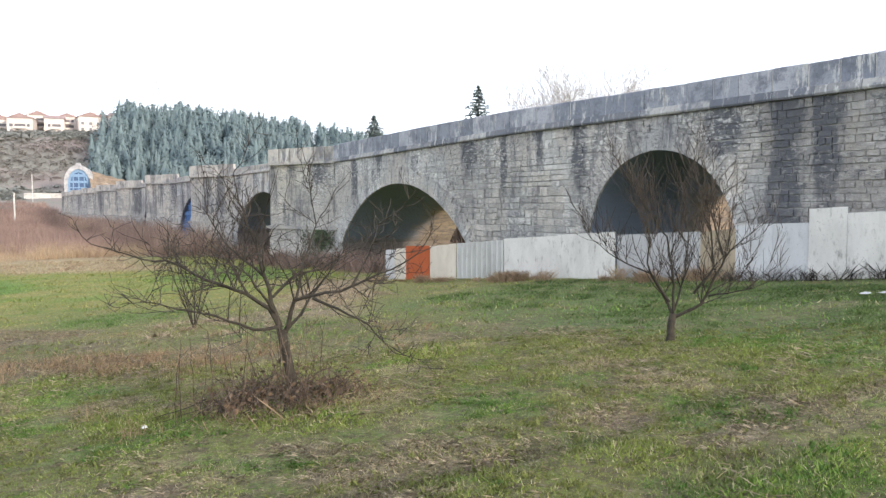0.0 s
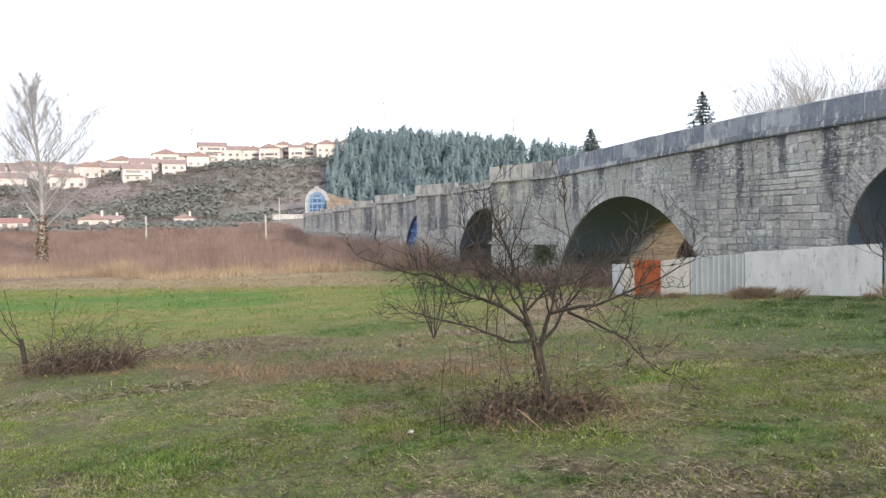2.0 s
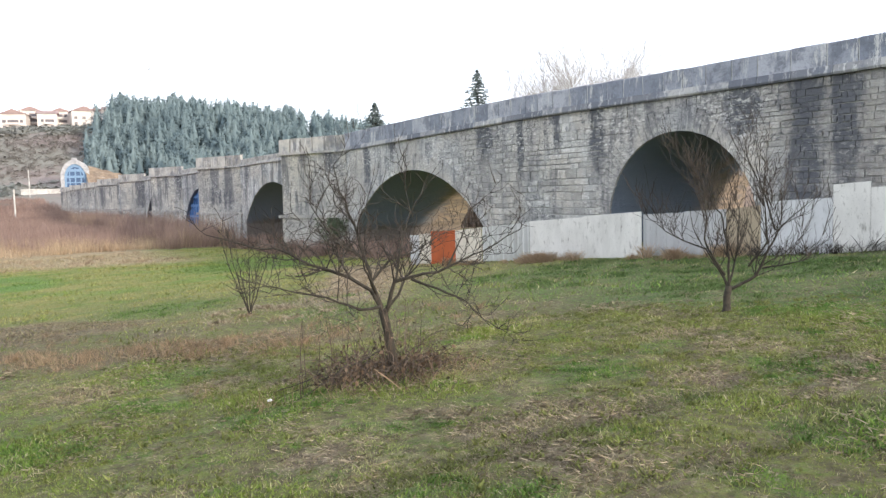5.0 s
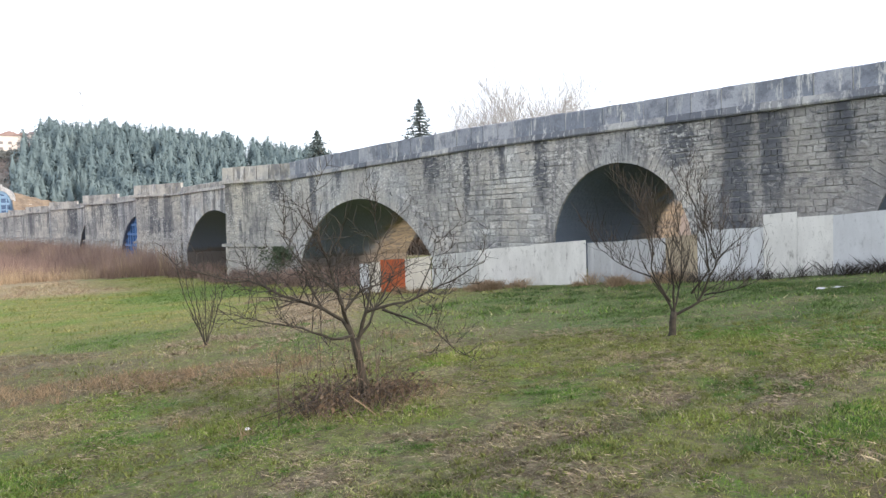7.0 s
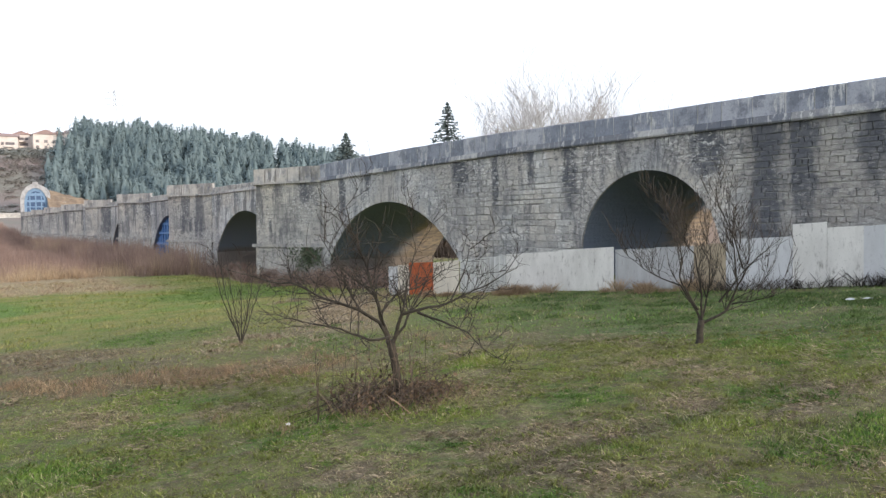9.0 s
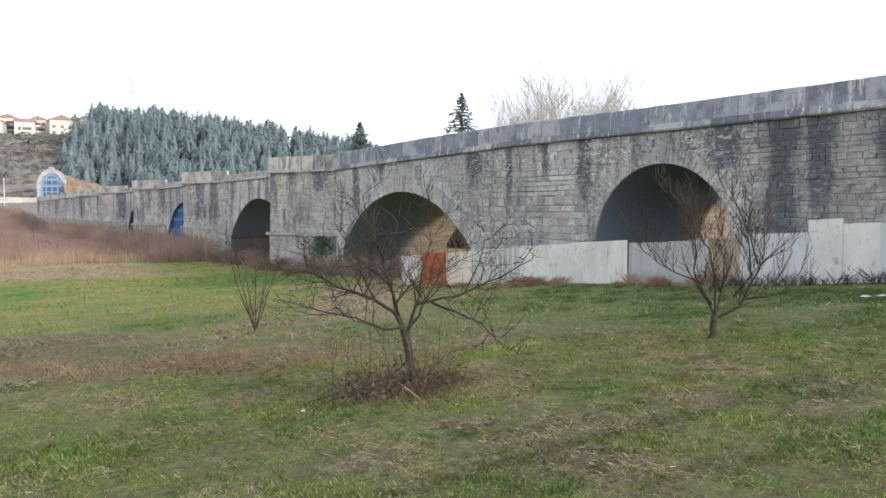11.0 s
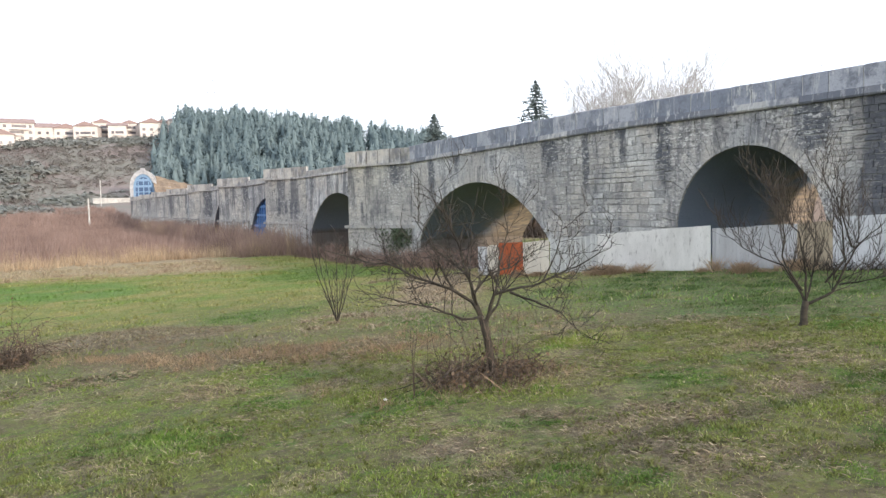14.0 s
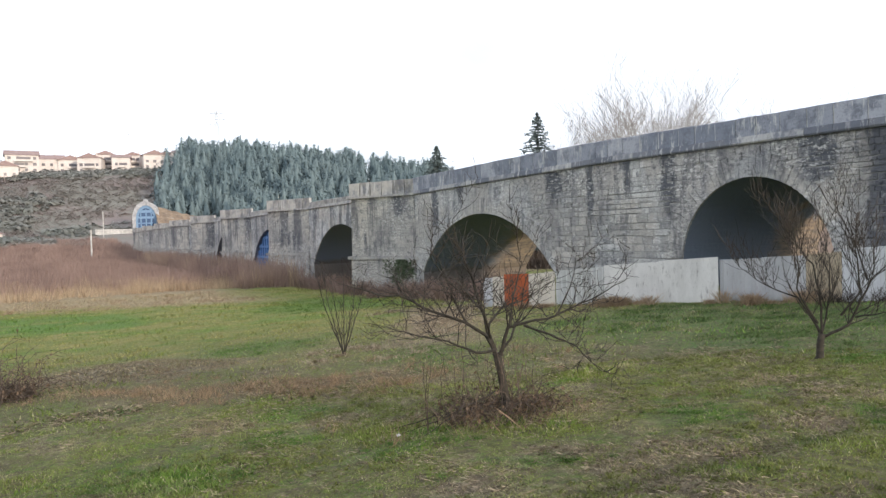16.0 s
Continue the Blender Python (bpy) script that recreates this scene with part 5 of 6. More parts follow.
    # reed bed and brush beyond the meadow
    def beyond(count, depth0, depth1, lump):
        y, d = rng.uniform(-70, 17.5, count), rng.uniform(depth0, depth1, count)
        x = -57.5 + np.minimum(0.0, (y + 2) * 0.55) - d + 3 * patchy(y, d, 6.0, 2)
        keep = y < WALL_Y - 3.0
        s = 0.5 + 0.55 * np.abs(patchy(x, y, lump, 4)) + 0.5 * np.maximum(0, patchy(x, y, lump * 0.35, 8))
        return x[keep], y[keep], s[keep]
    blades("reeds", "dry tan reed bed at the meadow edge", rng, beyond(70000, 0, 13, 5.0), 0.9, 0.034, REED, 0.6, "reeds", 0.3, True)
    blades("brush", "reddish brown brush behind the reeds", rng, beyond(210000, 4, 105, 7.0), 1.45, 0.042, BRUSH, 0.7, "brush", 0.35, True)
    blades("far_brush", "reddish brown brush reaching to the hill foot", rng, beyond(80000, 90, 215, 9.0), 2.0, 0.1, BRUSH, 0.8, "brush", 0.35, True)
    behind = [(rng.uniform(-92, -38), WALL_Y + DEPTH + rng.uniform(12, 30), rng.uniform(0.5, 1.1)) for _ in range(160)]
    blades("back_brush", "dark brown thicket behind the bridge", rng, tufts(rng, 9000, behind, 2.0), 2.2, 0.12, BRAMBLE, 0.6, "brush")
    foot2 = [(rng.uniform(-56, -27), WALL_Y - rng.uniform(1.0, 4.5), rng.uniform(0.6, 1.3)) for _ in range(120)]
    foot2 = [p for p in foot2 if not any(ax - 2 < p[0] < ax + 5.5 and p[1] > WALL_Y - 3.2 for ax in APEX_X)]
    blades("pier_brush", "brown brush at the foot of the bridge piers", rng, tufts(rng, 14000, foot2, 0.8), 0.8, 0.022, BRUSH, 0.8, "brush", 0.35)
    side = [(rng.uniform(-135, -57), WALL_Y - rng.uniform(2.8, 8.0), rng.uniform(0.6, 1.2)) for _ in range(420)]
    blades("bridge_brush", "tall reddish brush along the foot of the far arches", rng, tufts(rng, 30000, side, 1.6), 2.0, 0.045, BRUSH, 0.6, "brush", 0.35, True)
    blades("bridge_reeds", "tan reeds in the brush along the far arches", rng, tufts(rng, 9000, side[::4], 1.3), 1.9, 0.04, REED, 0.5, "reeds", 0.3, True)
    strip = [(-50 + rng.uniform(-8, 5) + min(0.0, (y + 2) * 0.45), y, rng.uniform(0.7, 1.3)) for y in rng.uniform(-45, 9, 260)]
    blades("straw_strip", "flattened straw along the meadow edge", rng, tufts(rng, 16000, strip, 1.4), 0.12, 0.03, REED, 2.4, "straw")


build_growth()


def rubbish(name, label, x, y, size, seed):
    """A crumpled scrap of white plastic."""
    rng = random.Random(seed)
    h, n = [], 5
    z = ground_z(x, y)
    for i in range(n):
        for j in range(n):
            u, w = i / (n - 1) - 0.5, j / (n - 1) - 0.5
            h.append((u * size[0] + rng.uniform(-0.02, 0.02), w * size[1] + rng.uniform(-0.02, 0.02), size[2] * (0.4 + rng.random()) * (1 - 2 * max(abs(u), abs(w)) + 0.3)))
    f = [(i * n + j, (i + 1) * n + j, (i + 1) * n + j + 1, i * n + j + 1) for i in range(n - 1) for j in range(n - 1)]
    me = mesh(name, h, f, PLASTIC)
    ob = new(name, me)
    ob.location = (x, y, z + 0.02)
    ob.rotation_euler = (0, 0, rng.uniform(0, 3))
    tagged(ob, label, "litter")


rubbish("plastic_scrap", "small crumpled white plastic scrap on the grass", -7.45, 1.3, (0.05, 0.035, 0.022), 1)
rubbish("plastic_sheet", "torn white plastic sheet lying on the bank", -7.35, 13.95, (0.34, 0.16, 0.022), 2)
rubbish("plastic_sheet", "torn white plastic strip lying on the bank", -7.05, 14.05, (0.3, 0.12, 0.02), 5)
rubbish("plastic_bag", "white plastic bag in the far grass", -21.5, -8.6, (0.17, 0.13, 0.06), 3)


# ---------------------------------------------------------------- far trees
def needle(heap, rng, m, out, size, jitter):
    """One clump of needles, its face turned outwards and up."""
    face = (out + Vector((rng.gauss(0, jitter), rng.gauss(0, jitter), rng.gauss(0, jitter)))).normalized()
    a = face.cross(Vector((rng.gauss(0, 1), rng.gauss(0, 1), rng.gauss(0, 1)))).normalized()
    b = face.cross(a)
    heap.add([tuple(m + a * size), tuple(m - a * size * 0.6 + b * size * 0.7), tuple(m - a * size * 0.5 - b * size * 0.8)], [(0, 1, 2)])


def conifer(heap, rng, x, y, z, height, width, tiers=9, spray=9):
    """Tiers of flat drooping boughs set with needle clumps."""
    for i in range(tiers):
        u = (i + 0.3) / tiers
        reach = width * (1 - u) ** 0.9 * rng.uniform(0.65, 1.15) + 0.1
        for k in range(spray):
            a, q = 6.283 * k / spray + rng.uniform(-0.3, 0.3), reach * rng.uniform(0.75, 1.15)
            hz = z + height * (0.05 + 0.95 * u) + rng.uniform(-0.25, 0.25) * height / tiers
            c, s = math.cos(a), math.sin(a)
            tip = Vector((x + c * q, y + s * q, hz - 0.12 * q))
            heap.tube([(x, y, hz), tip], [0.06, 0.02], 3, False)
            count = 4 + int(q * 5)
            for j in range(count):
                t = (j + 0.6) / count
                m = Vector((x, y, hz)).lerp(tip, t) + Vector((-s, c, 0)) * rng.gauss(0, 0.16 * q * (1.1 - t)) + Vector((0, 0, rng.gauss(0, 0.05)))
                needle(heap, rng, m, Vector((c * 0.5, s * 0.5, 0.8)), 0.24 * rng.uniform(0.6, 1.2), 0.5)


class Clumps:
    """Needle or leaf clumps of many crowns, with normals that follow each crown."""

    def __init__(self, seed):
        self.rng, self.p, self.out, self.size = np.random.RandomState(seed), [], [], []

    def add(self, points, out, size):
        self.p.append(points)
        self.out.append(out / np.linalg.norm(out, axis=1, keepdims=True))
        self.size.append(size)

    def pine(self, x, y, z, height, count=215):
        """A pine crown: ragged whorls of boughs narrowing to a rounded tip."""
        r = self.rng
        wide = height * r.uniform(0.24, 0.38)
        whorls = int(height * 0.75)
        k = r.randint(0, whorls, count)
        bough = r.uniform(0, 6.283, (whorls, 7))
        reach = r.uniform(0.65, 1.15, (whorls, 7))
        j = r.randint(0, 7, count)
        u = (k + 0.5) / whorls
        a = bough[k, j] + r.normal(0, 0.16, count)
        q = wide * (1 - u ** 3.0) ** 0.85 * reach[k, j] * np.sqrt(r.uniform(0.1, 1.0, count)) + 0.1
        c, s_ = np.cos(a), np.sin(a)
        p = np.stack([x + c * q, y + s_ * q, z + height * (0.14 + 0.86 * u) - 0.1 * q + r.normal(0, 0.4, count)], 1)
        self.add(p, np.stack([c, s_, np.full(count, 0.5)], 1), height * 0.04 * r.uniform(0.6, 1.2, count) * (1.2 - 0.6 * u))

    def dome(self, x, y, z, size, count):
        """A rounded bush with an uneven outline."""
        r = self.rng
        a, e = r.uniform(0, 6.283, count), np.arcsin(r.random_sample(count))
        out = np.stack([np.cos(a) * np.cos(e), np.sin(a) * np.cos(e), np.sin(e)], 1)
        p = np.array((x, y, z)) + out * np.array((size, size, size * 0.7)) * r.uniform(0.7, 1.05, (count, 1))
        self.add(p, out + np.array((0, 0, 1.3)), size * r.uniform(0.2, 0.4, count))

    def mesh(self, name, material):
        p, out, size = np.concatenate(self.p), np.concatenate(self.out), np.concatenate(self.size)[:, None]
        r = self.rng
        face = out + r.normal(0, 0.3, p.shape)
        a = np.cross(face, r.normal(0, 1, p.shape))
        a /= np.linalg.norm(a, axis=1, keepdims=True)
        b = np.cross(face / np.linalg.norm(face, axis=1, keepdims=True), a)
        v = np.stack([p + a * size, p - a * size * 0.6 + b * size * 0.7, p - a * size * 0.5 - b * size * 0.8], 1)
        n = out + r.normal(0, 0.12, p.shape)
        n /= np.linalg.norm(n, axis=1, keepdims=True)
        return soft_mesh(name, v.reshape(-1, 3), np.arange(len(p) * 3).reshape(-1, 3), np.repeat(n, 3, 0), material)


def bare_tree(name, label, x, y, height, spread, seed, material, stems=1):
    rng = random.Random(seed)
    z = ground_z(x, y, False) - 0.2
    tree = thing(name, label, "tree", at=(x, y, z))
    wood, crown = Heap(), Heap()
    k = height / 10

    def limb(p, d, length, r, order):
        pts, steps = [p], 5 if order else 2
        for _ in range(steps):
            d = (d + Vector((rng.gauss(0, 0.06), rng.gauss(0, 0.06), 0.05))).normalized()
            p = p + d * length / steps
            pts.append(p)
        (wood if order > 2 else crown).tube(pts, [r * (1 - 0.13 * i) for i in range(len(pts))], 5 if order > 2 else 3, False)
        if order:
            for i in range(1, 6):
                for _ in range(2):
                    side = Vector((rng.gauss(0, 1), rng.gauss(0, 1), 0)).normalized()
                    limb(pts[i], (d * 0.8 + side * spread + Vector((0, 0, 0.35))).normalized(), length * rng.uniform(0.32, 0.6), max(r * 0.45, 0.0068 * k), order - 1)

    fork = height * 0.28 if stems > 2 else 0.0
    if fork:
        stem = Heap()
        stem.tube([Vector((0, 0, 0)), Vector((0.1, 0, fork * 0.5)), Vector((0, 0, fork))], [height * 0.016, height * 0.013, height * 0.012], 7, False)
        part("trunk", stem.v, stem.f, material, tree)
    for i in range(stems):
        lean = Vector((0.3 * math.cos(seed + 6.283 * i / stems), 0.3 * math.sin(seed + 6.283 * i / stems), 1)) if stems > 1 else Vector((0, 0, 1))
        limb(Vector((rng.gauss(0, 0.3) * (stems == 2), 0, fork * rng.uniform(0.7, 1.0))), lean.normalized(), (height - fork) * 0.74 * rng.uniform(0.85, 1.1), height * 0.0042, 3)
    if stems == 1:
        part("trunk", wood.v, wood.f, material, tree)
    else:
        part("bough_spray", wood.v, wood.f, material, tree, "forking upright boughs", kind="stuff")
    part("crown", crown.v, crown.f, material, tree, "fine bare branches", kind="stuff")
    return tree


def polar(az, r):
    a = radians(az)
    return -math.sin(a) * r, math.cos(a) * r


def single_conifer(az, r, top_el, width, seed, label, tiers, spray):
    x, y = polar(az, r)
    z = ground_z(x, y, False)
    top = 1.6 + r * math.tan(radians(top_el))
    rng, heap = random.Random(seed), Heap()
    conifer(heap, rng, 0, 0, 0, top - z, width, tiers, spray)
    tree = thing("conifer", label, "tree", at=(x, y, z))
    part("crown", heap.v, heap.f, FIR, tree, "dark green drooping needles")
    stem = Heap()
    stem.tube([(0, 0, -0.3), (0, 0, (top - z) * 0.5), (0, 0, top - z)], [0.24, 0.14, 0.02], 6)
    part("trunk", stem.v, stem.f, BARK, tree)


single_conifer(55.3, 109, 9.3, 10.0, 1, "tall sparse grey-green spruce behind the bridge", 46, 7)
single_conifer(63.35, 98, 7.0, 7.6, 2, "dense dark fir behind the bridge", 44, 9)
for k in range(19):
    az = 37.6 + k * 0.8
    h = (14.6 + 3.4 * math.exp(-((az - 46.5) / 3.6) ** 2)) * (1 + 0.05 * math.sin(k * 2.3))
    bare_tree("bare_poplar", "tall bare poplar behind the bridge", *polar(az, 92 + 7 * math.sin(k * 1.7)), h, 0.8, 60 + k, PALE_TWIG, 2)
for k, (az, r, h) in enumerate(((61.0, 120, 12), (59.4, 124, 10), (57.0, 118, 11))):
    bare_tree("bare_tree", "small bare tree behind the bridge", *polar(az, r), h, 0.7, 90 + k, PALE_TWIG)


def field_poplar():
    """An ivy-clad trunk whose long straight boughs fan out from low forks."""
    rng = random.Random(77)
    x, y = -85.1, -20.5
    tree = thing("field_poplar", "tall bare poplar with ivy on its trunk beyond the meadow", "tree", at=(x, y, ground_z(x, y, False) - 0.2))
    across, away = view_frame(103)
    stem, ivy, spray = Heap(), Heap(), Heap()

    def leader(z):
        return across * (0.35 * math.sin(z * 0.2) - 0.012 * z) + away * (0.1 * math.sin(z * 0.31)) + Vector((0, 0, z))

    stem.tube([leader(1.65 * i) for i in range(13)], [0.3 - 0.0235 * i for i in range(13)], 8)
    part("trunk", stem.v, stem.f, PALE_TWIG, tree, "pale grey trunk")
    for k in range(520):
        u = rng.random() ** 1.3
        a = rng.uniform(0, 6.283)
        out = Vector((math.cos(a), math.sin(a), 0.3))
        needle(ivy, rng, leader(0.2 + 5.6 * u) + Vector((out.x, out.y, 0)) * rng.uniform(0.2, 0.55) * (1.15 - 0.5 * u), out, rng.uniform(0.1, 0.24), 0.4)
    part("ivy", ivy.v, ivy.f, DEAD_LEAF, tree, "dull brown ivy round the trunk", kind="stuff")

    def twig(start, d, length, radius, order):
        p, pts, steps = start.copy(), [start.copy()], 5 if order else 2
        for _ in range(steps):
            d = (d + Vector((rng.gauss(0, 0.07), rng.gauss(0, 0.07), 0.06))).normalized()
            p = p + d * length / steps
            pts.append(p.copy())
            if order:
                for _ in range(3):
                    side = Vector((rng.gauss(0, 1), rng.gauss(0, 1), rng.gauss(0.3, 0.6))).normalized()
                    twig(p, (d * 0.8 + side * 0.6).normalized(), length * rng.uniform(0.35, 0.6), radius * 0.55, order - 1)
        spray.tube(pts, [radius * (1 - 0.12 * i) for i in range(len(pts))], 3, False)

    for k in range(40):
        z = 4.2 + 14.0 * (k / 39) ** 0.9
        length = (10.8 - 8.2 * (k / 39)) * rng.uniform(0.7, 1.1)
        a = k * 2.4
        steep = 1.05 + 0.6 * k / 39
        d = (across * math.cos(a) + away * math.sin(a) * 0.9 + Vector((0, 0, steep * 1.25))).normalized()
        p, pts, wood = leader(z), [leader(z)], Heap()
        for i in range(8):
            d = (d + Vector((rng.gauss(0, 0.06), rng.gauss(0, 0.06), 0.02))).normalized()
            p = p + d * length / 8
            pts.append(p)
            for _ in range(3 if i else 1):
                side = Vector((rng.gauss(0, 1), rng.gauss(0, 1), rng.gauss(0.2, 0.5))).normalized()
                twig(p, (d * 0.9 + side * 0.55).normalized(), length * rng.uniform(0.14, 0.3), 0.0105, 1)
        wood.tube(pts, [(0.016 + 0.005 * length) * (1 - 0.1 * i) for i in range(9)], 5, False)
        part("bough", wood.v, wood.f, PALE_TWIG, tree)
    part("twig_spray", spray.v, spray.f, PALE_TWIG, tree, "fine bare twigs", kind="stuff")
    tree.scale = (1.15, 1.15, 0.97)


field_poplar()


def build_forest():
    rng, woods, scrub, green = random.Random(3), Clumps(3), Clumps(4), Clumps(5)
    cores, made = Heap(), 0
    while made < 1350:
        az, r = rng.uniform(58.5, 84.6), rng.uniform(285, 450)
        if az > 81.6 + 2.9 * (450 - r) / 165 + 0.4 * math.sin(r * 0.3) or 67.6 < az < 68.3:
            continue
        x, y = polar(az, r)
        if (y < WALL_Y + 14 and x > -305) or (r < 322 and az > 79):
            continue
        edge = smooth01((83.5 + 2.9 * (450 - r) / 165 - az) / 2.0)
        z, height = ground_z(x, y, False) - 0.5, rng.uniform(10.0, 17.0) * (0.65 + 0.35 * edge) * (1.0 + 0.25 * noise.noise((az * 0.9, r * 0.02, 1)))
        woods.pine(x, y, z, height)
        cores.tube([(x, y, z), (x, y, z + height * 0.42), (x, y, z + height * 0.95)], [height * 0.1, height * 0.13, 0.1], 6, False)
        made += 1
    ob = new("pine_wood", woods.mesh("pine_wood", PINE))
    tagged(ob, "dense blue-green pine wood on the hill, haze put into its colour", "wood", kind="stuff")
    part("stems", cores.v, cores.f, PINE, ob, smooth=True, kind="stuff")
    made = 0
    while made < 19000:
        az, r = rng.uniform(79, 122), rng.uniform(235, 450)
        x, y = polar(az, r)
        if y > 12 and x > -310:
            continue
        z = ground_z(x, y, False)
        lump = noise.noise((x * 0.02, y * 0.02, 6))
        if lump > 0.05 and made % 3 == 0:
            green.dome(x, y, z, rng.uniform(1.2, 3.6), 44)
        else:
            scrub.dome(x, y, z, rng.uniform(0.6, 1.6), 16)
        made += 1
    ob = new("hill_scrub", scrub.mesh("hill_scrub", SHRUB))
    tagged(ob, "brown and olive scrub on the valley side", "scrub", kind="stuff")
    ob = new("hill_bushes", green.mesh("hill_bushes", HEDGE))
    tagged(ob, "dull green bushes among the hill scrub", "bushes", kind="stuff")


build_forest()


def pier_ivy():
    """Dark ivy hanging on the foot of the first cutwater, under its ledge."""
    rng, leaves = random.Random(21), Heap()
    ax, slope = APEX_X[0], Vector((OUT, -5.3, 0)).normalized()
    for _ in range(1500):
        u, z = rng.gauss(0.84, 0.11), 0.05 - abs(rng.gauss(0, 0.8))
        if u > 1.0 or z < -2.0 or noise.noise((u * 8, z * 1.7, 4)) < rng.uniform(-0.5, 0.25):
            continue
        m = Vector((ax + 5.3 * u, WALL_Y - OUT + OUT * u, z)) + slope * rng.uniform(0.12, 0.4)
        needle(leaves, rng, m, slope + Vector((0, 0, 0.5)), rng.uniform(0.05, 0.11), 0.5)
    ivy = thing("ivy", "dark green ivy on the foot of a bridge pier", "ivy")
    part("leaves", leaves.v, leaves.f, IVY, ivy, kind="stuff")


pier_ivy()


# ---------------------------------------------------------------- houses on the ridge
def house(az, r, wide, high, deep, seed, lift=0.0, gable=None, red=False):
    rng = random.Random(seed)
    x, y = polar(az, r)
    ob = thing("house", "low house with a red tiled roof among bushes" if red else "cream terraced house with a brown tiled roof", "house", "houses on the ridge", at=(x, y, ground_z(x, y, False) - 1.0 + lift))
    ob.rotation_euler = (0, 0, radians(az + rng.uniform(-12, 12)))
    h = Heap()
    h.box(-wide / 2, wide / 2, -deep / 2, deep / 2, -2, high)
    part("wall", h.v, h.f, PLASTER, ob)
    rise = min(wide, 12) * (0.2 if red else 0.23)
    e = 0.6
    v = [(-wide / 2 - e, -deep / 2 - e, high), (wide / 2 + e, -deep / 2 - e, high), (wide / 2 + e, deep / 2 + e, high), (-wide / 2 - e, deep / 2 + e, high)]
    if (rng.random() < 0.5 if gable is None else gable):
        v += [(0, -deep / 2 - e, high + rise), (0, deep / 2 + e, high + rise)]
        f = [(0, 4, 5, 3), (4, 1, 2, 5), (0, 1, 4), (2, 3, 5), (0, 3, 2, 1)]
    else:
        v += [(-wide / 2 - e, 0, high + rise), (wide / 2 + e, 0, high + rise)]
        f = [(0, 1, 5, 4), (4, 5, 2, 3), (0, 4, 3), (1, 2, 5), (0, 3, 2, 1)]
    roof = part("roof", v, f, RED_ROOF if red else ROOF, ob)
    c = Heap()
    c.box(wide * 0.2, wide * 0.2 + 0.7, -0.4, 0.4, high + rise * 0.3, high + rise + 0.9)
    part("chimney", c.v, c.f, PLASTER, roof)
    floors = max(1, int(high / 3.0))
    cols = max(2, int(wide / 3.5))
    for i in range(floors):
        for j in range(cols):
            wx, wz = -wide / 2 + wide * (j + 0.5) / cols, 0.9 + i * 3.0
            w = Heap()
            half = 0.6 + 0.25 * rng.random()
            w.box(wx - half, wx + half, -deep / 2 - 0.06, -deep / 2 + 0.1, wz, wz + 1.45)
            part("window", w.v, w.f, FAR_GLASS, ob)
        if i and rng.random() < 0.7:
            b, mid, half = Heap(), wide * rng.uniform(-0.15, 0.15), wide * rng.uniform(0.2, 0.33)
            b.box(mid - half, mid + half, -deep / 2 - 1.5, -deep / 2, i * 3.0 - 0.2, i * 3.0)
            b.box(mid - half, mid + half, -deep / 2 - 1.5, -deep / 2 - 1.35, i * 3.0, i * 3.0 + 0.85)
            part("balcony", b.v, b.f, PLASTER, ob)
            door = Heap()
            door.box(mid - half * 0.75, mid + half * 0.75, -deep / 2 - 0.08, -deep / 2 + 0.1, i * 3.0 + 0.02, i * 3.0 + 2.3)
            part("balcony_door", door.v, door.f, FAR_GLASS, ob)


def build_houses():
    rng = random.Random(12)
    az, k = 81.6, 0
    while az < 113:
        steep = az < 90
        w = rng.uniform(8.5, 12) if steep else rng.uniform(11, 19)
        house(az, 445 + (12 * (k % 2) - 6 if steep else rng.uniform(-10, 10)), w, rng.choice((6.8, 7.6, 8.4, 9.2)) + steep * 0.6 - (az > 93) * 2.2, 11, 200 + k, rng.uniform(0.6, 2.6), k % 4 > 0 if steep else rng.random() < 0.3)
        az += math.degrees(w / 445) * rng.uniform(0.74, 0.88)
        k += 1
    # a second and third row lower on the slope
    az = 93.0
    while az < 113:
        w = rng.uniform(9, 18)
        house(az, 412 + rng.uniform(-10, 10), w, rng.choice((3.6, 4.4, 5.6)), 9, 300 + k, 0.8, rng.random() < 0.3)
        az += math.degrees(w / 412) * rng.uniform(0.8, 1.25)
        k += 1
    az = 106.5
    while az < 113:
        w = rng.uniform(6, 10)
        house(az, 366 + rng.uniform(-16, 12), w, rng.choice((2.8, 3.4, 4.2)), 8, 400 + k, -0.4, rng.random() < 0.4, rng.random() < 0.4)
        az += math.degrees(w / 366) * rng.uniform(1.2, 2.2)
        k += 1
    for az, r, w, h in ((97.2, 392, 13, 6.0), (101.5, 388, 15, 5), (105.2, 390, 14, 5), (109.5, 386, 14, 4)):
        house(az, r, w, h, 9, int(az * 10))
    for az, r, w in ((100.0, 262, 9), (98.9, 268, 6), (94.0, 285, 7)):
        house(az, r, w, 3.0, 6, int(az * 7), 1.2)
    for az, r, w in ((105.0, 258, 8), (109.3, 262, 7), (111.6, 260, 9)):
        house(az, r, w, 2.6, 8, int(az * 7), 1.0, False, True)


build_houses()


